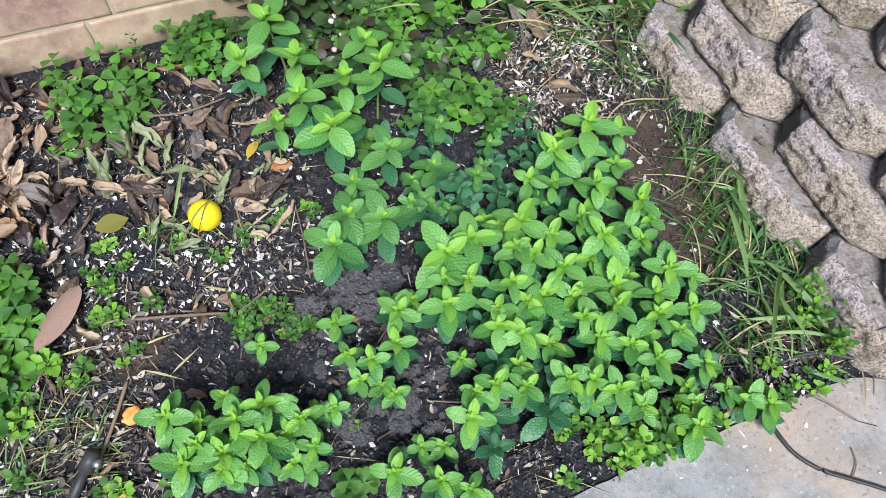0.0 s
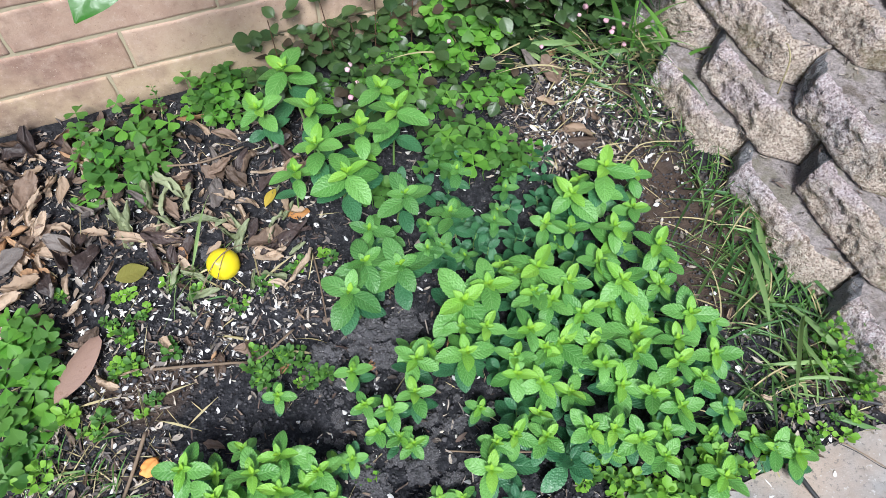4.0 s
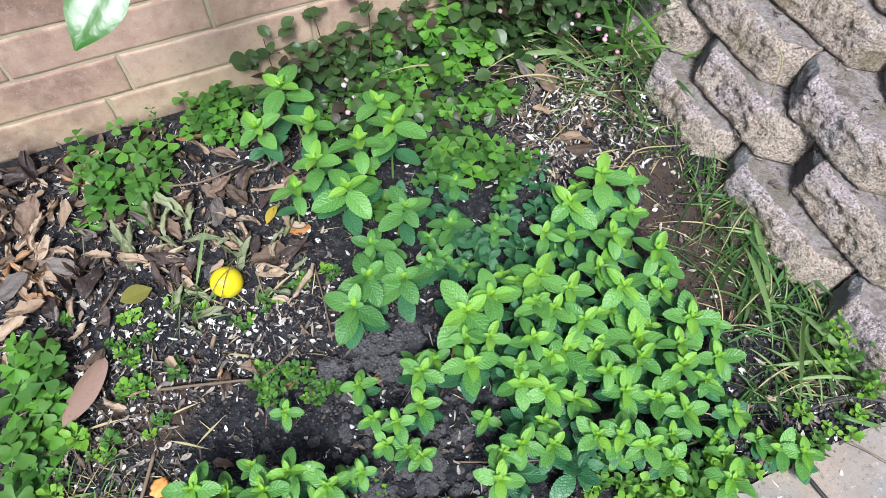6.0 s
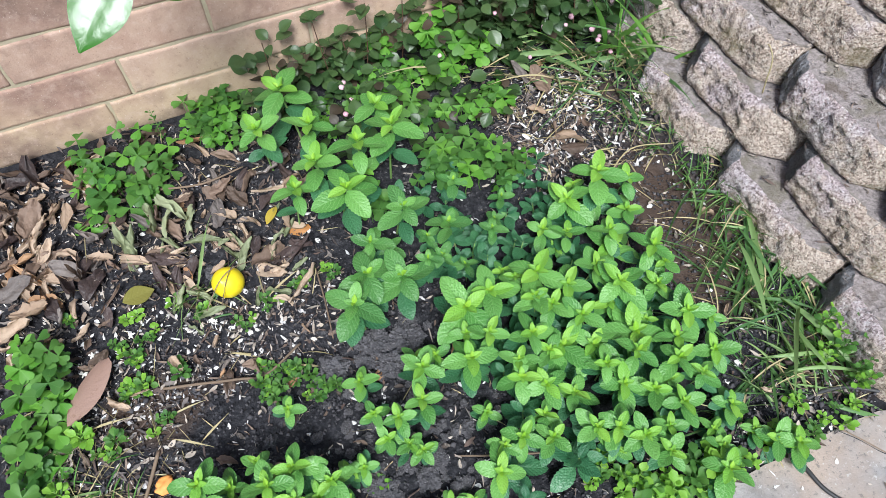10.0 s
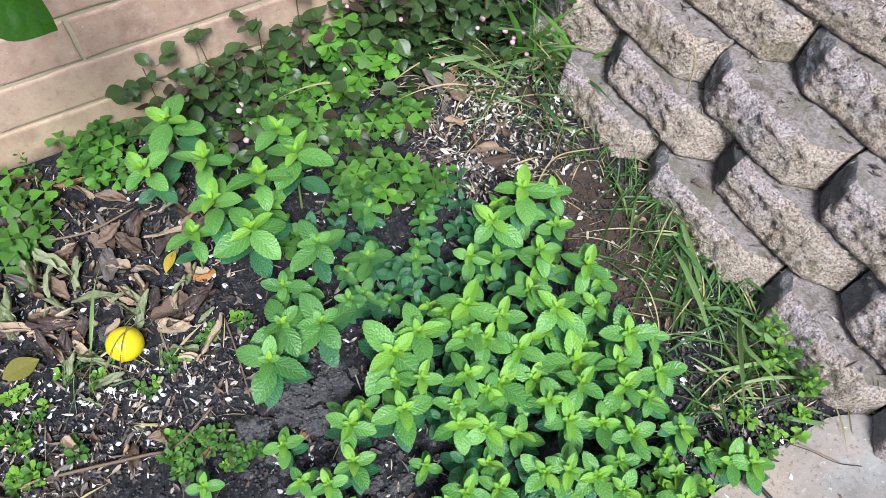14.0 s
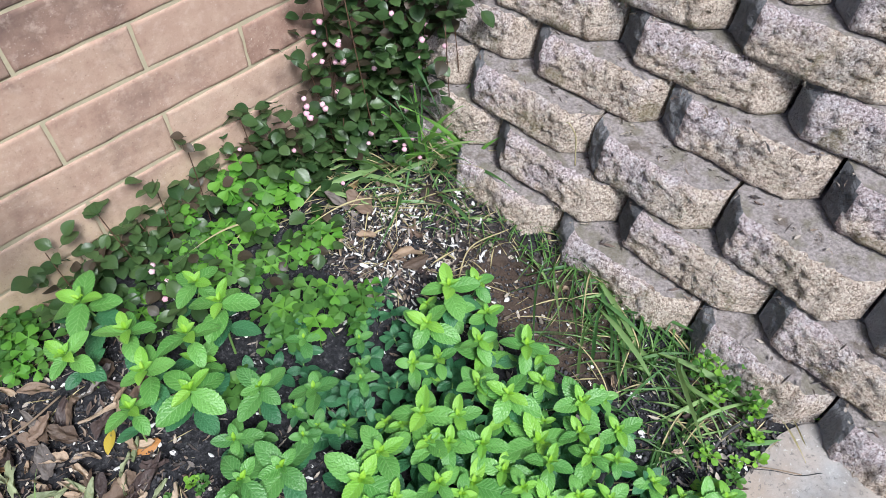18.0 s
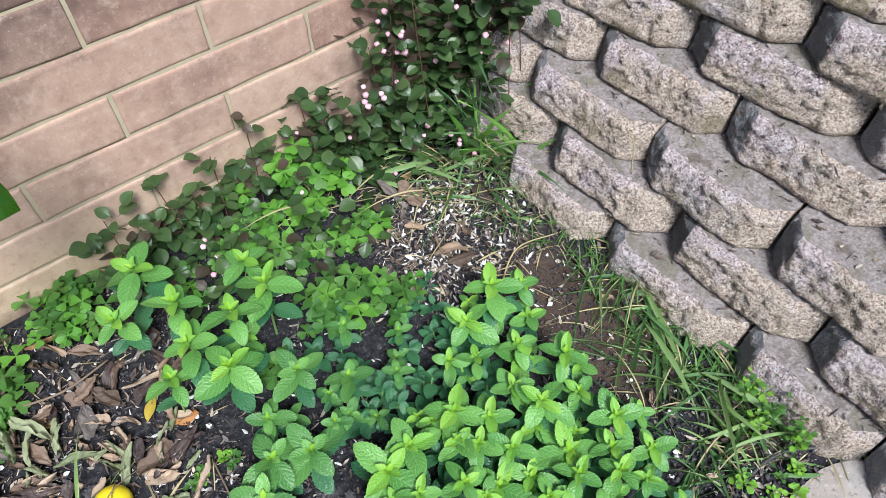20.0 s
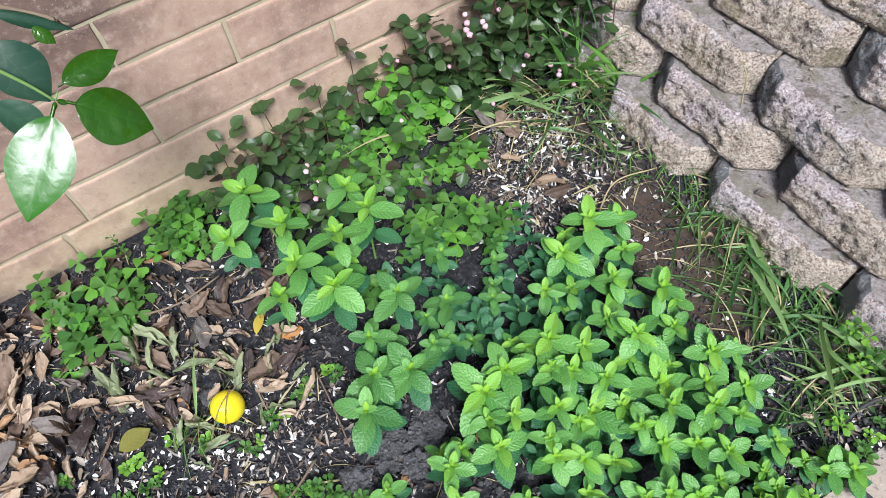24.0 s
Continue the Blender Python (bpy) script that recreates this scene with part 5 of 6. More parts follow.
scatter_leaves(20, PALE, (-0.46, -0.16, -0.58, -0.3), "pale tan curled dry leaf", "pale dry leaves", "pale_leaf", (0.6, 1.1), 25)
scatter_leaves(34, PALE, (-0.80, -0.5, -0.5, -0.06), "pale tan curled dry leaf", "pale dry leaves", "pale_leaf", (0.7, 1.3), 25)

BIG_DRY = [curled_mesh("broad_dry_leaf", M_DRY[q], 0.1, 0.05 + 0.006 * (k % 3), wr, bd, tw, 80 + k, 14, 5) for k, (q, wr, bd, tw) in enumerate(((2, 0.5, 0.5, 0.3), (1, 1.6, 1.3, 0.4), (0, 0.6, 0.7, -0.5), (3, 0.8, -0.8, 0.6), (5, 0.7, 0.9, 0.4)))]
for kind, x, y, yaw, size, pitch, roll, label in (
    (0, -0.74, -0.35, 20, 0.85, 4, 6, "broad grey brown dead leaf lying flat"), (1, -0.71, -0.405, -8, 0.85, 8, -12, "curled tan dead leaf with an open hollow"),
    (1, -0.66, -0.285, 60, 0.55, 12, 20, "folded pale tan dead leaf"), (4, -0.71, -0.285, 10, 0.5, 0, -20, "orange brown dead leaf scrap"),
    (2, -0.68, -0.20, 70, 0.9, 6, 18, "broad reddish brown dead leaf"), (3, -0.585, -0.395, 60, 0.8, -4, 10, "dark brown dead leaf lying flat"),
    (0, -0.62, -0.345, 140, 0.7, 8, -20, "broad grey brown dead leaf lying flat"), (3, -0.66, -0.42, 100, 0.6, 10, 5, "dark brown dead leaf lying flat"),
    (2, -0.27, -0.30, 120, 0.6, 14, 10, "broad reddish brown dead leaf"), (3, -0.215, -0.33, 30, 0.6, 6, -8, "dark brown dead leaf lying flat"),
    (0, -0.32, -0.33, 75, 0.65, 10, 16, "broad grey brown dead leaf lying flat"), (2, -0.30, -0.255, 15, 0.6, 10, -16, "broad reddish brown dead leaf"),
    (0, -0.70, -0.48, 110, 0.5, 0, 10, "broad grey brown dead leaf lying flat"), (2, -0.67, -0.53, 100, 0.7, 6, 12, "broad reddish brown dead leaf"),
    (2, 0.47, -0.24, 95, 0.8, 10, 0, "broad brown dead leaf upright in the straw"), (0, 0.44, -0.20, 110, 0.7, 15, 15, "broad grey dead leaf in the corner"),
):
    laid_leaf("broad_dry_leaf", BIG_DRY[kind], x, y, yaw, label, "dead leaf", 0.022, pitch, roll, size, "broad dead leaves")

# ---- petals, scraps, crumbs ----


def bed_point(r, zones):
    x0, x1, y0, y1, _ = r.choices(zones, [z[4] for z in zones])[0]
    return r.uniform(x0, x1), r.uniform(y0, y1)


def litter(name, n, zones, make, material, label, category, seed, lift=0.004):
    r = random.Random(seed)
    pieces = []
    for _ in range(n):
        x, y = bed_point(r, zones)
        v, f, uv = make(r)
        pieces.append((v, f, uv, heading(r.uniform(0, 360), r.uniform(-25, 25), r.uniform(-35, 35), 1, (x, y, soil_height(x, y) + r.uniform(0.3, 1.0) * lift))))
    tagged(new(name, merged(name, pieces, material)), label, category, kind="stuff")


def petal(r):
    """An oval petal, or a thin shred curled into a hook."""
    if r.random() < 0.42:
        long = r.uniform(0.007, 0.015)
        return leaf_data(long, long * r.uniform(0.45, 0.75), r.uniform(0.2, 0.9), 0.2, 0, 9, 4, 1, 0.55, tip=0.6, curl=r.uniform(0, 1.0))
    long = r.uniform(0.009, 0.022)
    return leaf_data(long, long * r.uniform(0.1, 0.24), r.uniform(0.8, 4.2), 0.1, 0, 9, 7, 1, 0.5, tip=0.6, curl=r.uniform(0, 1.5))


def scrap(r):
    """A torn curl of dead leaf, a thin strip or a small flake."""
    k = r.random()
    if k < 0.45:
        long = r.uniform(0.009, 0.026)
        return curled_data(long, long * r.uniform(0.25, 0.6), r.uniform(0.5, 3.5), r.uniform(0.4, 2.2), r.uniform(-1.5, 1.5), r.randrange(999), 4, 1)
    if k < 0.8:
        long = r.uniform(0.012, 0.042)
        return leaf_data(long, long * r.uniform(0.05, 0.14), r.uniform(0.2, 2.6), 0.3, 0, 9, 6, 1, 0.5, r.uniform(0, 2), tip=0.6, warp=0.1)
    long, thin, n = r.uniform(0.002, 0.007), r.uniform(0.3, 0.8), r.randrange(5, 8)
    v = [(0, 0, long * r.uniform(-0.1, 0.35))]
    for q in range(n):
        a, d = 6.283 * q / n, long * r.uniform(0.45, 1.1)
        v.append((d * math.cos(a), d * math.sin(a) * thin, long * r.uniform(-0.25, 0.25)))
    return v, [(0, q + 1, (q + 1) % n + 1) for q in range(n)], [(0.5, 0.5)] * (n + 1)


def crumb(r):
    s = r.uniform(0.0012, 0.0042) * (1.8 if r.random() < 0.08 else 1)
    j = lambda: r.uniform(0.6, 1.3) * s  # noqa: E731
    v = [(j(), 0, 0), (-j(), 0, 0), (0, j(), 0), (0, -j(), 0), (0, 0, j()), (0, 0, -j())]
    return v, [(0, 2, 4), (2, 1, 4), (1, 3, 4), (3, 0, 4), (2, 0, 5), (1, 2, 5), (3, 1, 5), (0, 3, 5)], [(0.5, 0.5)] * 6


LEFT, FRONT, RIGHT, CORNER, BACK = (-0.80, -0.12, -0.7, -0.02), (-0.75, 0.1, -1.15, -0.55), (0.4, 0.74, -1.16, -0.5), (0.3, 0.72, -0.52, -0.2), (-0.14, 0.45, -0.6, -0.08)
EDGE, NEAR = (0.0, 0.76, -1.22, -1.08), (-0.78, -0.5, -1.02, -0.68)
litter("fallen_petals", 2700, [(-0.66, -0.2, -0.7, -0.46, 3), (*LEFT, 7), (*FRONT, 4.5), (*RIGHT, 2.6), (*CORNER, 1.2), (*BACK, 2), (*EDGE, 1.6), (*NEAR, 2)], petal, M_PETAL, "scattered dry white blossom petals on soil", "petals", 3, 0.007)


def strip_petal(r):
    """A long withered petal, curled on itself."""
    long = r.uniform(0.011, 0.025)
    return leaf_data(long, long * r.uniform(0.16, 0.34), r.uniform(0.4, 3.4), 0.25, 0, 9, 8, 1, 0.5, tip=0.6, curl=r.uniform(0, 1.2), warp=0.08)


litter("corner_petals", 430, [(0.37, 0.57, -0.50, -0.28, 5), (0.32, 0.64, -0.54, -0.20, 3), (0.45, 0.66, -0.40, -0.22, 1.5)], strip_petal, M_PETAL, "long pale withered petals heaped on dark soil", "petals", 33, 0.012)
litter("leaf_scraps", 6800, [(*EDGE, 1.2), (*NEAR, 3.5), (*LEFT, 9), (*FRONT, 3.5), (*RIGHT, 1.5), (*CORNER, 4.5), (*BACK, 1.5)], scrap, M_CHIP, "small brown and tan scraps of dry leaves", "leaf litter", 4, 0.008)
litter("soil_crumbs", 14500, [(*EDGE, 1.5), (*LEFT, 3), (*FRONT, 6), (*RIGHT, 3), (*CORNER, 2), (*BACK, 2)], crumb, M_CRUMB, "dark crumbs of dug soil", "soil", 5, 0.004)


def blossom(r):
    """A fallen citrus flower with five pointed petals."""
    v, f, uv = [], [], []
    for k in range(5):
        a, fa, u = leaf_data(0.011, 0.0046, r.uniform(0.3, 2.4), 0.3, 0, 9, 4, 1, 0.5, tip=0.8)
        m, n = heading(72 * k + r.uniform(-22, 22), r.uniform(-5, 50), 0, r.uniform(0.7, 1.15)), len(v)
        v += [tuple(m @ Vector(p)) for p in a]
        f += [tuple(i + n for i in face) for face in fa]
        uv += u
    return v, f, uv


r9 = random.Random(14)
BLOSSOMS = [mesh_of("fallen_blossom", *(lambda d: (d[0], d[1], M_BLOSSOM, d[2]))(blossom(r9))) for _ in range(3)]
for k in range(14):
    x, y = (r9.uniform(-0.7, -0.36), r9.uniform(-0.62, -0.40)) if k < 8 else (r9.uniform(0.4, 0.66), r9.uniform(-0.5, -0.26))
    laid_leaf("fallen_blossom", BLOSSOMS[k % 3], x, y, r9.uniform(0, 360), "white star-shaped citrus blossom fallen on soil", "blossom", 0.012, r9.uniform(-25, 25), r9.uniform(-25, 25), r9.uniform(0.65, 1.05), "fallen blossoms")


def straw(r):
    long = r.uniform(0.03, 0.1)
    return leaf_data(long, 0.0016, r.uniform(0.1, 0.9), 0.1, 0, 9, 5, 1, 0.5, warp=0.03)


litter("dry_straw", 620, [(*NEAR, 3), (*EDGE, 1), (*LEFT, 2), (*FRONT, 2), (*RIGHT, 2), (*CORNER, 4)], straw, M_STRAW, "thin dry straw stalks lying on the bed", "straw", 6, 0.012)


def fine(r):
    long = r.uniform(0.03, 0.1)
    return leaf_data(long, 0.0026, r.uniform(0.5, 1.6), 0.2, 0, 9, 5, 1, 0.4)


r10 = random.Random(15)
pieces = []
for _ in range(26):
    v, f, uv = petal(r10)
    pieces.append((v, f, uv, heading(r10.uniform(0, 360), 0, r10.uniform(-10, 10), 1, (r10.uniform(0.2, 0.72), -1.2 - abs(r10.gauss(0, 0.12)), 0.015))))
tagged(new("slab_petals", merged("slab_petals", pieces, M_PETAL)), "few white petals blown onto the concrete slab", "petals", kind="stuff")

r6 = random.Random(8)
pieces = []
for _ in range(620):
    x, y = bed_point(r6, [(0.62, 0.74, -1.12, -0.48, 5), (0.55, 0.78, -0.45, -0.1, 4), (-0.76, -0.58, -0.95, -0.75, 1)])
    v, f, uv = fine(r6)
    pieces.append((v, f, uv, heading(r6.uniform(0, 360), r6.uniform(5, 70), 0, 1, (x, y, soil_height(x, y)))))
tagged(new("fine_grass", merged("fine_grass", pieces, M_GRASS_STUFF)), "fine short green grass along the block wall", "grass", kind="stuff")

# bits of litter caught on the ledges of the block wall
r7 = random.Random(12)
pieces = []
for _ in range(620):
    row = r7.randrange(0, 5)
    ly = r7.uniform(-1.4, -0.2)
    v, f, uv = petal(r7) if r7.random() < 0.35 else scrap(r7)
    pieces.append((v, f, uv, heading(r7.uniform(0, 360), r7.uniform(-10, 10), r7.uniform(-15, 15), 0.7, (0.728 + 0.05 * row - 0.025 * row * (ly + 0.6) + r7.uniform(-0.02, 0.03), ly, 0.008 + 0.092 * (row + 1)))))
tagged(new("ledge_litter", merged("ledge_litter", pieces, M_CHIP)), "dry litter caught on the ledges of the block wall", "litter", kind="stuff")

# ---- clods, twigs, hose, fittings ----
CLODS = []
for s in range(6):
    bm = bmesh.new()
    bmesh.ops.create_icosphere(bm, subdivisions=4, radius=1)
    for v in bm.verts:
        q = v.co * 1.3 + Vector((s * 5.0, 0, 0))
        v.co *= 1 + 0.4 * noise.noise(q) + 0.3 * noise.noise(q * 2.2) + 0.22 * noise.noise(q * 5) + 0.18 * noise.noise(q * 11) + 0.08 * noise.noise(q * 19)
    skin = [v.co.copy() for v in bm.verts if v.co.z > -0.2]
    cr = random.Random(70 + s)
    # loose crumbs cling to the lump
    for p in cr.sample(skin, 110):
        k = cr.uniform(0.05, 0.15)
        ring = [bm.verts.new(p * 1.03 + Vector(d) * k * cr.uniform(0.6, 1.3)) for d in ((1, 0, 0), (0, 1, 0), (-1, 0, 0), (0, -1, 0), (0, 0, 1), (0, 0, -1))]
        for a in range(4):
            bm.faces.new((ring[a], ring[(a + 1) % 4], ring[4]))
            bm.faces.new((ring[(a + 1) % 4], ring[a], ring[5]))
    CLODS.append(from_bm("soil_clod", bm, M_CLOD, False))


def clod(x, y, s, flat=0.7):
    s *= 0.8
    thing("soil_clod", rr.choice(CLODS), Matrix.Translation((x, y, soil_height(x, y) + s * 0.12)) @ pose(0, 0, 0, rr.uniform(-15, 15), rr.uniform(-15, 15), rr.uniform(0, 360)) @ Matrix.Diagonal((s * rr.uniform(0.8, 1.25), s, s * flat, 1)), "rough crumbly grey clod of dug soil", "clod", "soil clods")


for x, y, s in ((-0.203, -0.738, 0.033), (-0.112, -0.722, 0.038), (-0.06, -0.735, 0.034), (-0.10, -0.775, 0.034), (-0.145, -0.745, 0.024), (-0.045, -0.70, 0.024), (-0.20, -0.965, 0.027), (-0.185, -0.99, 0.02), (-0.115, -0.985, 0.022), (-0.09, -0.965, 0.018), (-0.14, -0.945, 0.016), (-0.02, -0.93, 0.017), (0.02, -0.94, 0.014), (-0.07, -1.02, 0.02), (-0.36, -0.445, 0.02), (0.05, -0.43, 0.022)):
    clod(x, y, s)
for _ in range(105):
    clod(rr.gauss(-0.13, 0.08), rr.gauss(-0.85, 0.11), rr.uniform(0.005, 0.014), 0.8)
for _ in range(30):
    clod(rr.uniform(-0.5, 0.0), rr.uniform(-1.05, -0.62), rr.uniform(0.004, 0.009), 0.8)


def rod(name, points, radius, material, label, category, group="", sides=7):
    pts = smooth_line(points, 6)
    o = Vector(points[0])
    n = len(pts)
    me = tube_mesh(name, [p - o for p in pts], [radius * (1 - 0.25 * i / n) for i in range(n)], material, sides)
    return thing(name, me, Matrix.Translation(o), label, category, group)


rod("twig", [(-0.50, -0.655, 0.01), (-0.44, -0.672, 0.014), (-0.37, -0.69, 0.012), (-0.32, -0.70, 0.012), (-0.245, -0.665, 0.012)], 0.0028, M_TWIG, "thin dry twig lying across the bed", "twig", "twigs")
rod("twig", [(-0.53, -0.765, 0.01), (-0.56, -0.83, 0.014), (-0.60, -0.9, 0.012)], 0.0035, M_TWIG, "dry grey twig at the near edge of the bed", "twig", "twigs")
rod("twig", [(-0.42, -0.21, 0.018), (-0.33, -0.24, 0.03), (-0.24, -0.22, 0.02)], 0.0025, M_TWIG, "thin brown twig in the leaf litter", "twig", "twigs")
rod("twig", [(-0.17, -0.52, 0.012), (-0.175, -0.60, 0.02), (-0.185, -0.68, 0.014)], 0.0018, M_TWIG, "thin brown stalk standing out of the soil", "twig", "twigs")
rod("twig", [(0.47, -0.55, 0.012), (0.56, -0.50, 0.02), (0.66, -0.52, 0.016)], 0.0018, M_STRAW, "thin pale stalk on bare soil", "twig", "twigs")
rod("twig", [(0.10, -1.03, 0.012), (0.01, -1.0, 0.016), (-0.06, -0.97, 0.01)], 0.002, M_TWIG, "thin dry stem below the mint", "twig", "twigs")
rod("twig", [(0.57, -1.176, 0.016), (0.60, -1.215, 0.016), (0.625, -1.252, 0.016)], 0.0012, M_TWIG, "thin dark twig on the concrete slab", "twig", "twigs")
rod("twig", [(0.752, -0.598, 0.21), (0.742, -0.60, 0.25), (0.735, -0.597, 0.30), (0.728, -0.585, 0.325), (0.735, -0.572, 0.318)], 0.0016, M_STRAW, "pale dry curled stalk growing from a wall joint", "twig", "twigs")
rod("twig", [(-0.39, -0.535, 0.02), (-0.35, -0.51, 0.062), (-0.315, -0.487, 0.060), (-0.27, -0.46, 0.02)], 0.0011, M_TWIG, "thin dry stalk lying over the lemon", "twig", "twigs")
rod("twig", [(-0.365, -0.548, 0.02), (-0.338, -0.515, 0.061), (-0.318, -0.48, 0.057), (-0.30, -0.44, 0.02)], 0.0009, M_TWIG, "thin dry stalk lying over the lemon", "twig", "twigs")
rod("garden_stake", [(0.152, -0.72, -0.02), (0.148, -0.66, 0.012), (0.146, -0.59, 0.03)], 0.008, M_STAKE, "dark weathered stick lying among the mint", "stick")
rod("irrigation_tube", [(0.478, -1.165, 0.0), (0.479, -1.215, 0.017), (0.488, -1.262, 0.017), (0.515, -1.302, 0.017), (0.553, -1.332, 0.017), (0.605, -1.372, 0.017), (0.69, -1.45, 0.017)], 0.0042, M_HOSE, "thin black irrigation tube on the concrete slab", "tube", "irrigation tubes")
rod("irrigation_tube", [(0.545, -1.125, -0.004), (0.575, -1.118, 0.008), (0.62, -1.122, 0.012), (0.66, -1.138, 0.012), (0.72, -1.185, 0.014), (0.79, -1.29, 0.018), (0.81, -1.45, 0.02)], 0.0045, M_HOSE, "black irrigation tube along the foot of the wall", "tube", "irrigation tubes")
rod("root_hair", [(0.556, -1.335, 0.016), (0.58, -1.315, 0.016), (0.588, -1.29, 0.016)], 0.0012, M_TWIG, "hair-thin dark root on the slab", "root")

# a black drip fitting on a stake pokes out at the near edge
fit_ob = thing("drip_fitting", None, Matrix.Translation((-0.605, -0.895, 0)), "black plastic irrigation fitting with a metal cap", "fitting")
part("tube", tube_mesh("fitting_tube", [(-0.055, -0.055, -0.01), (-0.03, -0.03, 0.014), (0.0, 0.0, 0.034)], [0.0085, 0.0085, 0.0085], M_HOSE, 12), fit_ob)
part("collar", tube_mesh("fitting_collar", [(-0.004, -0.004, 0.030), (0.018, 0.016, 0.046)], [0.013, 0.012], M_HOSE, 14), fit_ob)
part("cap", tube_mesh("fitting_cap", [(0.014, 0.0, 0.04), (0.024, -0.008, 0.045)], [0.008, 0.007], M_STEEL, 12), fit_ob, None, "dull metal cap")

# ---- citrus tree beside the bed ----


def citrus_tree():
    ob = thing("citrus_tree", None, Matrix.Translation((-1.25, -0.3, 0)), "young citrus tree with glossy green leaves over the bed", "tree")
    o = Vector((-1.25, -0.3, 0))

    def limb(name, points, r0, r1, mt=M_TWIG):
        pts = [Vector(p) - o for p in smooth_line(points, 6)]
        n = len(pts)
        part(name, tube_mesh(name, pts, [r0 + (r1 - r0) * i / (n - 1) for i in range(n)], mt, 9), ob)

    limb("trunk", [(-1.25, -0.3, -0.05), (-1.22, -0.28, 0.5), (-1.27, -0.3, 1.1), (-1.2, -0.33, 1.7)], 0.035, 0.02)
    limb("branch", [(-1.23, -0.29, 0.7), (-0.9, -0.27, 1.0), (-0.6, -0.25, 0.95), (-0.4, -0.255, 0.80), (-0.335, -0.285, 0.715)], 0.012, 0.003)
    limb("twig", [(-0.335, -0.285, 0.715), (-0.30, -0.305, 0.665), (-0.283, -0.318, 0.637)], 0.003, 0.0016, M_STEM)
    limb("twig", [(-0.283, -0.318, 0.637), (-0.275, -0.312, 0.642)], 0.0016, 0.0012, M_STEM)
    limb("branch", [(-0.6, -0.25, 0.95), (-0.4, -0.23, 0.82), (-0.26, -0.245, 0.715), (-0.22, -0.27, 0.692)], 0.006, 0.002)
    shapes = [leaf_mesh("citrus_leaf", mt, 1.0, 0.56, dr, fold, 0.0, 9, 16, 5, 0.45, curl, stalk=0.09, tip=0.95, seed=s, warp=0.012) for s, (mt, dr, fold, curl) in enumerate(((M_CITRUS_GLOSS, 0.16, 0.12, 0.06), (M_CITRUS, 0.5, 0.12, 0.25), (M_CITRUS_BACK, 0.4, 0.15, 0.2)))]

    def leaf(base, tip, up, kind, wide=1.0):
        b, t = Vector(base), Vector(tip)
        x = (t - b).normalized()
        z = Vector(up)
        z = (z - z.dot(x) * x).normalized()
        y = z.cross(x)
        s = (t - b).length / 1.05
        m = Matrix((x, y, z)).transposed().to_4x4() @ Matrix.Diagonal((s, s * wide, s, 1))
        part("leaf", shapes[kind], ob, Matrix.Translation(b - o) @ m)

    leaf((-0.287, -0.320, 0.632), (-0.385, -0.40, 0.560), (0.25, -0.42, 0.87), 0, 1.05)
    leaf((-0.272, -0.320, 0.630), (-0.190, -0.358, 0.571), (0.2, -0.5, 0.8), 1, 1.35)
    leaf((-0.283, -0.318, 0.637), (-0.290, -0.323, 0.627), (0.2, -0.7, 0.6), 1, 0.9)
    leaf((-0.283, -0.318, 0.637), (-0.269, -0.322, 0.629), (0.2, -0.5, 0.8), 1, 0.9)
    leaf((-0.272, -0.306, 0.644), (-0.186, -0.292, 0.655), (-0.2, -0.6, 0.75), 1, 0.9)
    leaf((-0.31, -0.262, 0.715), (-0.288, -0.318, 0.640), (0.1, -0.8, 0.5), 2, 1.3)
    leaf((-0.345, -0.30, 0.665), (-0.315, -0.345, 0.605), (-0.3, -0.7, 0.5), 2, 1.1)
    leaf((-0.262, -0.262, 0.706), (-0.245, -0.278, 0.682), (0.2, -0.7, 0.6), 1, 1.1)
    leaf((-0.30, -0.25, 0.74), (-0.215, -0.273, 0.690), (0.1, -0.6, 0.8), 2, 0.35)
    r = random.Random(5)
    for _ in range(46):
        b = Vector((r.uniform(-1.6, -0.62), r.uniform(-0.7, -0.08), r.uniform(0.95, 1.9)))
        a = r.uniform(0, 6.28)
        leaf(b, b + 0.12 * Vector((math.cos(a), math.sin(a) * 0.6, r.uniform(-0.6, 0.2))), (r.uniform(-0.4, 0.4), -0.5, 1), r.randrange(3))


citrus_tree()

# ---- brick wall ----
COURSE, PITCH = 0.102, 0.406


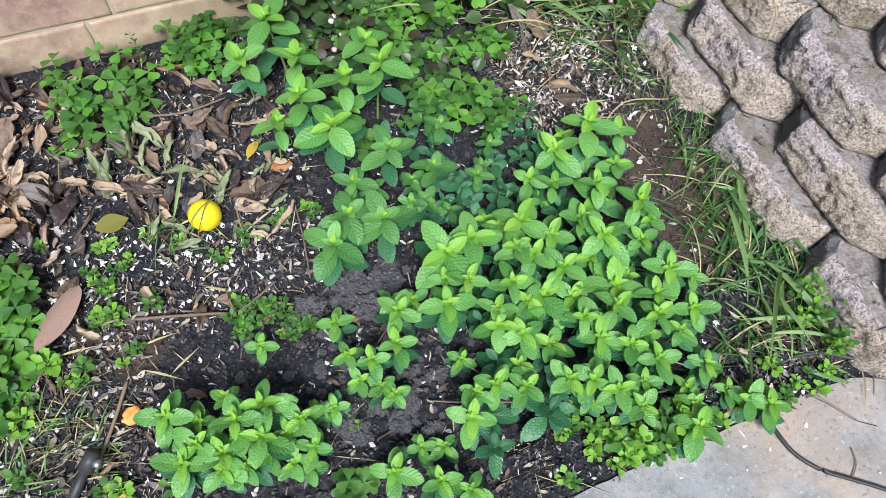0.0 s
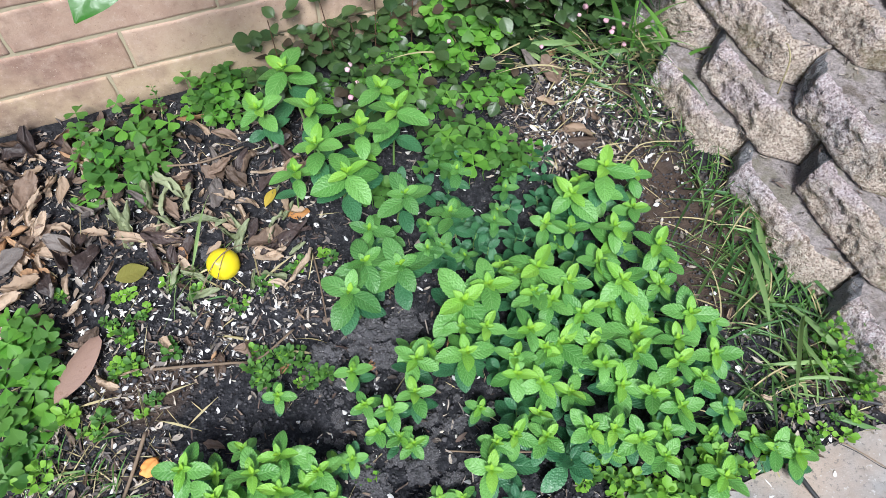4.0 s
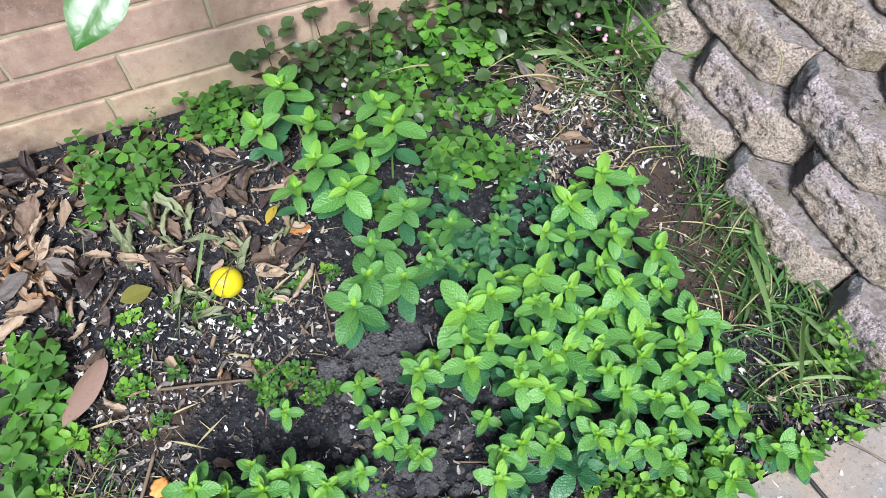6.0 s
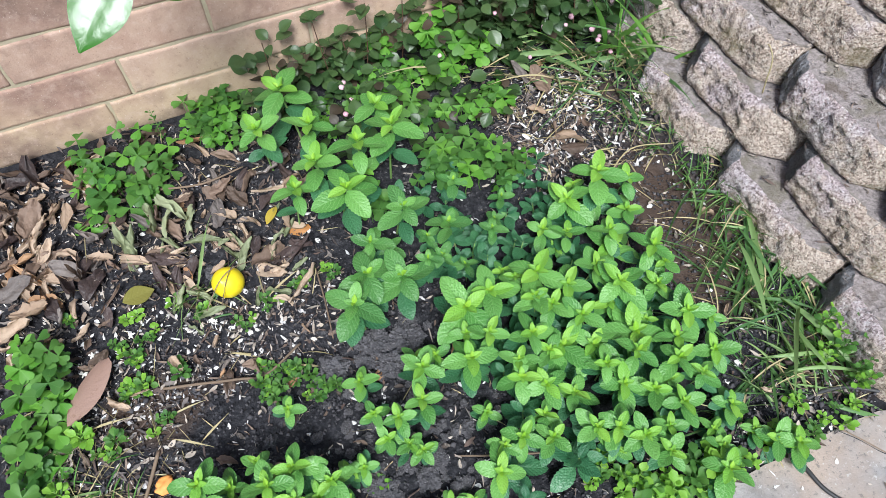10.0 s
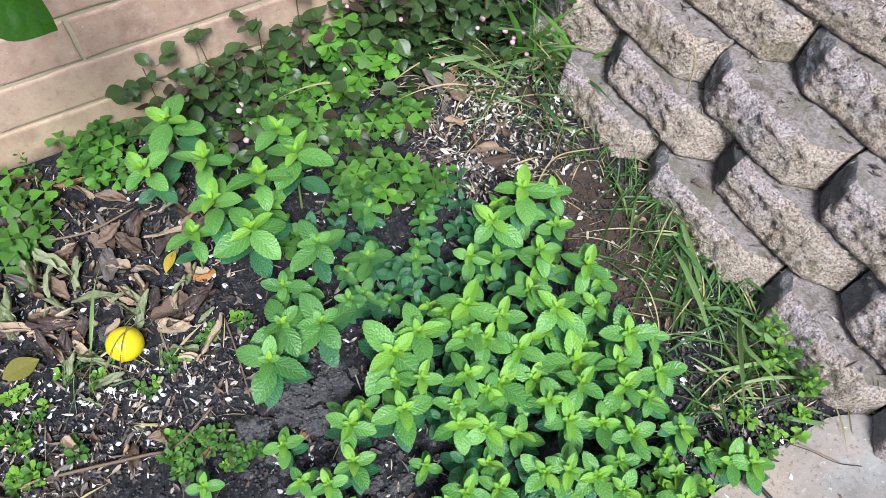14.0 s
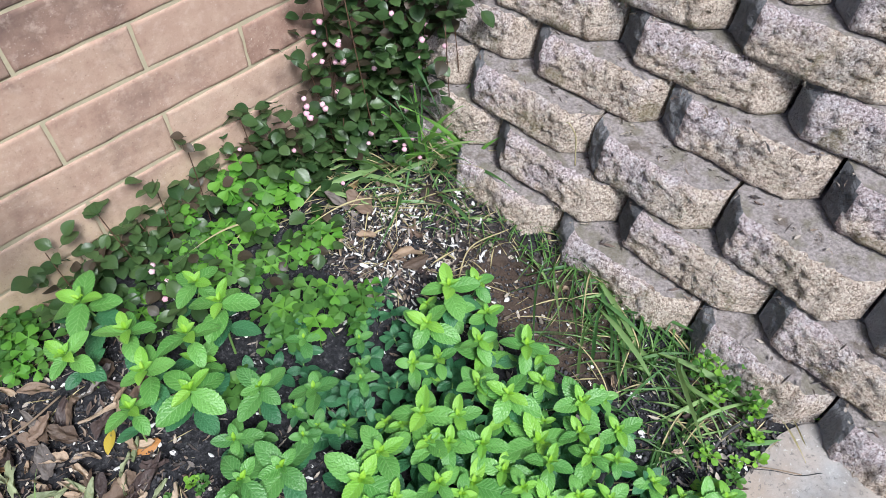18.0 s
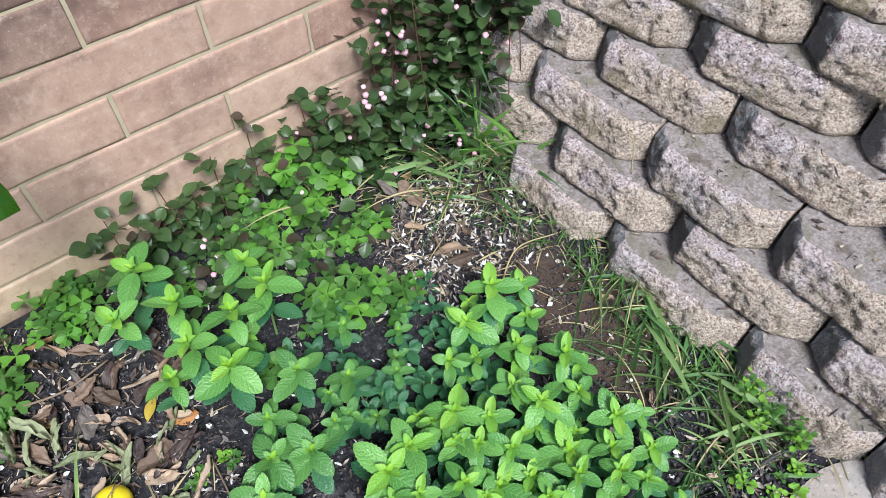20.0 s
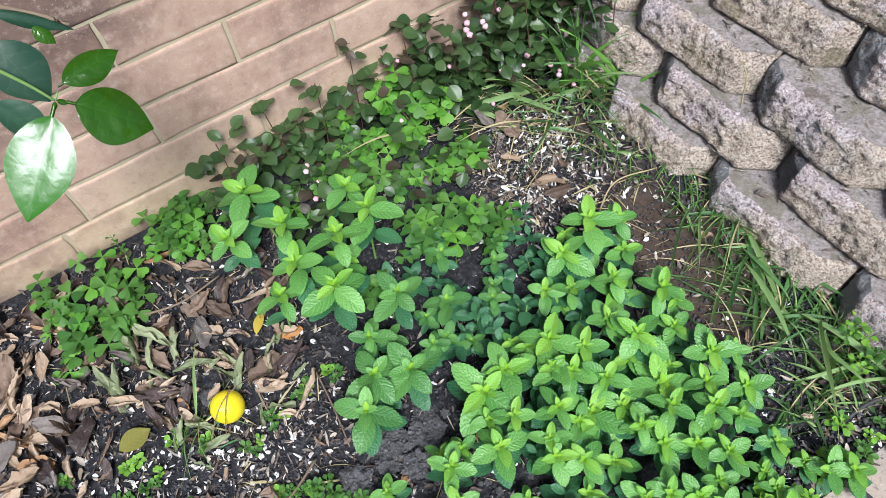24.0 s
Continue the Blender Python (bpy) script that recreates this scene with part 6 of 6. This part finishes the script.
def brick_mesh(seed, long=PITCH - 0.007):
    """A slumped brick: soft bulging face and uneven arrises, its face towards -y."""
    high, deep, nx, nz = COURSE - 0.0068, 0.09, 15, 7
    verts, faces = [], []
    lim = 0.0035
    us = [0, lim / long, *np.linspace(2.5 * lim / long, 1 - 2.5 * lim / long, nx - 3), 1 - lim / long, 1]
    ws = [0, lim / high, *np.linspace(2.5 * lim / high, 1 - 2.5 * lim / high, nz - 3), 1 - lim / high, 1]
    for k in range(nz + 1):
        for i in range(nx + 1):
            u, w = us[i], ws[k]
            x, z = (u - 0.5) * long, (w - 0.5) * high
            p = Vector((x * 9 + seed * 5.3, z * 12, seed))
            edge = min(u, 1 - u) * long
            edge2 = min(w, 1 - w) * high
            rnd = 0.0026 * max(0, 1 - min(edge, edge2) / lim)
            x += 0.0022 * noise.noise(p * 3.0) * (1 if i in (0, nx) else 0.3)
            z += 0.0036 * noise.noise(p * 2.1 + Vector((7, 0, 0))) * (1 if k in (0, nz) else 0.3)
            verts.append((x, rnd + 0.0018 * noise.noise(p), z))
    w = nx + 1
    faces = [(k * w + i, k * w + i + 1, (k + 1) * w + i + 1, (k + 1) * w + i) for k in range(nz) for i in range(nx)]
    ring = [*range(w), *(k * w + nx for k in range(1, nz + 1)), *(nz * w + i for i in range(nx - 1, -1, -1)), *(k * w for k in range(nz - 1, 0, -1))]
    n = len(verts)
    verts += [(verts[a][0], deep, verts[a][2]) for a in ring]
    faces += [(ring[a], n + a, n + (a + 1) % len(ring), ring[(a + 1) % len(ring)]) for a in range(len(ring))]
    return mesh_of("brick", verts, faces, M_BRICK)


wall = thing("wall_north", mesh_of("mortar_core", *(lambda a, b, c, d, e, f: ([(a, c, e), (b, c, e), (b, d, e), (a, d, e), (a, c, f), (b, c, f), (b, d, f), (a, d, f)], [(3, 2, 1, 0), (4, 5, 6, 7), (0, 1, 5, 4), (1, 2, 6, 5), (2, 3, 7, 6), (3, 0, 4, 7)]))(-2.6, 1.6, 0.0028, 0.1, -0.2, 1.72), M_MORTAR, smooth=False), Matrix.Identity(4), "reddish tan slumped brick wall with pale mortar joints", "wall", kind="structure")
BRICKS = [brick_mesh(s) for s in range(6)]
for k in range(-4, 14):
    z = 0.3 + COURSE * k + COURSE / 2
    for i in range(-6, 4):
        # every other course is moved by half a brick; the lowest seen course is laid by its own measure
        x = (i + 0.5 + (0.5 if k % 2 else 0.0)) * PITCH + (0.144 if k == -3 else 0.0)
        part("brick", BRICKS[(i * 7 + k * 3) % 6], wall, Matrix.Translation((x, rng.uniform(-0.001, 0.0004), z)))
tagged(new("trim", mesh_of("coping", *(lambda a, b, c, d, e, f: ([(a, c, e), (b, c, e), (b, d, e), (a, d, e), (a, c, f), (b, c, f), (b, d, f), (a, d, f)], [(3, 2, 1, 0), (4, 5, 6, 7), (0, 1, 5, 4), (1, 2, 6, 5), (2, 3, 7, 6), (3, 0, 4, 7)]))(-2.6, 1.6, -0.01, 0.11, 1.724, 1.78), M_MORTAR, smooth=False)), "pale mortar capping on the brick wall", "coping", kind="structure")

# ---- block retaining wall ----
ROW, WIDE = 0.092, 0.31


def block_mesh(seed, wide=WIDE):
    """A split-face block with a front of three facets: x runs along the wall, y into it, z up from its base."""
    nx, nz, half, back = 48, 16, wide / 2 - 0.003, 0.19
    r = random.Random(seed)
    tilt, fa, fb, deep = r.uniform(-0.006, 0.006), r.uniform(0.26, 0.34), r.uniform(0.26, 0.36), r.uniform(0.042, 0.05)
    verts, faces, ids, near = [], [], [], []
    for k in range(nz + 1):
        for i in range(nx + 1):
            u, w = i / nx * 2 - 1, k / nz
            x, z = u * half, w * (ROW - 0.003)
            p = Vector((x * 14 + seed * 7.7, z * 14, seed * 1.3))
            q = u + 0.05 * noise.noise(p * 1.7 + Vector((0, 5, 0)))
            s = min(max((1 - abs(q)) / (fa if q < 0 else fb), 0), 1.0)
            bow = deep * (s - 0.12 * s * s * s) / 0.88 + tilt * u * s
            bow -= 0.02 * w + 0.014 * max(0, (w - 0.8) / 0.2) ** 2 + 0.007 * max(0, (0.14 - w) / 0.14) ** 2
            rough = 0.35 + 0.65 * min(1.0, 6 * w * (1.15 - w))
            bow += 0.007 * noise.noise(p) + rough * (0.006 * abs(noise.noise(p * 2.3)) + 0.006 * noise.noise(p * 5.1) + 0.005 * noise.noise(p * 11.0) + 0.0045 * noise.noise(p * 21.0))
            # the facet turned from the sun gets the weathered, shade-darkened colour
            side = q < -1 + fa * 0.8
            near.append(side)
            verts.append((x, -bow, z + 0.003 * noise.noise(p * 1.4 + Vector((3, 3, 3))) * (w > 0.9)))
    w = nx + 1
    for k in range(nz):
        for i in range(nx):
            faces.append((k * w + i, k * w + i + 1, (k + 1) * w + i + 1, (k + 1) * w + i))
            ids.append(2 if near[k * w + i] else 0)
    n = len(verts)
    for i in range(nx + 1):
        x, y, z = verts[nz * w + i]
        verts += [(x, y, z), (x, back, z)]
    for i in range(nx):
        a = n + 2 * i
        faces.append((a, a + 2, a + 3, a + 1))
        ids.append(1)
    n = len(verts)
    for i in range(nx + 1):
        x, y, z = verts[i]
        verts += [(x, y, z), (x, back, z)]
    for i in range(nx):
        a = n + 2 * i
        faces.append((a, a + 1, a + 3, a + 2))
        ids.append(1)
    for i in (0, nx):
        col = [verts[k * w + i] for k in range(nz + 1)]
        n = len(verts)
        verts += [*col, (col[-1][0], back, col[-1][2]), (col[0][0], back, col[0][2])]
        f = tuple(range(n, n + nz + 3))
        faces.append(f if i else tuple(reversed(f)))
        ids.append(0)
    return mesh_of("block", verts, faces, [M_BLOCK, M_BLOCK_TOP, M_BLOCK_SHADE_SIDE], None, True, ids)


BLOCKS = [block_mesh(s) for s in range(9)]
bank_xs, bank_ys = np.linspace(1.12, 3.2, 24), np.linspace(-2.6, -0.004, 28)
bv = [(x, y, 0.66 + 0.015 * noise.noise(Vector((x * 5, y * 5, 0)))) for y in bank_ys for x in bank_xs]
bf = [(j * 24 + i, j * 24 + i + 1, (j + 1) * 24 + i + 1, (j + 1) * 24 + i) for j in range(27) for i in range(23)]
for side in ([i for i in range(24)], [27 * 24 + i for i in range(23, -1, -1)], [j * 24 for j in range(27, -1, -1)], [j * 24 + 23 for j in range(28)]):
    n = len(bv)
    bv += [(bv[a][0], bv[a][1], -0.1) for a in side]
    bf += [(side[i], n + i, n + i + 1, side[i + 1]) for i in range(len(side) - 1)]
retaining = thing("wall_east", mesh_of("retained_earth", bv, bf, M_SOIL), Matrix.Identity(4), "dry-laid retaining wall of rough split-face concrete blocks", "retaining wall", kind="structure")
# for each course: its setback, how it bends away, and where its joints lie
COURSES = [
    (0.716, 0.02, (-0.29, -0.603, -0.942, -1.22, -1.52, -1.83)), (0.775, 0.03, (-0.06, -0.376, -0.705, -1.031, -1.33, -1.63)), (0.812, 0.04, (-0.261, -0.584, -0.878, -1.17, -1.48, -1.79)),
    (0.893, 0.10, (-0.065, -0.369, -0.674, -0.997, -1.30, -1.61)), (0.947, 0.13, (-0.22, -0.527, -0.867, -1.17, -1.48)), (0.975, 0.13, (-0.09, -0.40, -0.707, -1.02, -1.33)), (1.01, 0.13, (-0.22, -0.53, -0.84, -1.15)),
]
for row, (setback, bend, joints) in enumerate(COURSES):
    z = 0.006 + ROW * row - (0.0 if row else 0.03)
    edge = [-0.004, *joints]
    while edge[-1] > -2.2:
        edge.append(edge[-1] - WIDE)
    for i, (y1, y0) in enumerate(zip(edge, edge[1:])):
        yc = (y0 + y1) / 2
        x = setback - bend * (yc + 0.6) + rng.uniform(-0.004, 0.004)
        m = Matrix.Translation((x, yc, z)) @ pose(0, 0, 0, rng.uniform(-0.8, 0.8), 0, -90 + math.degrees(math.atan(bend)) + rng.uniform(-1.5, 1.5)) @ Matrix.Diagonal(((y1 - y0) / WIDE, 1, 1.0 if row else 1.3, 1))
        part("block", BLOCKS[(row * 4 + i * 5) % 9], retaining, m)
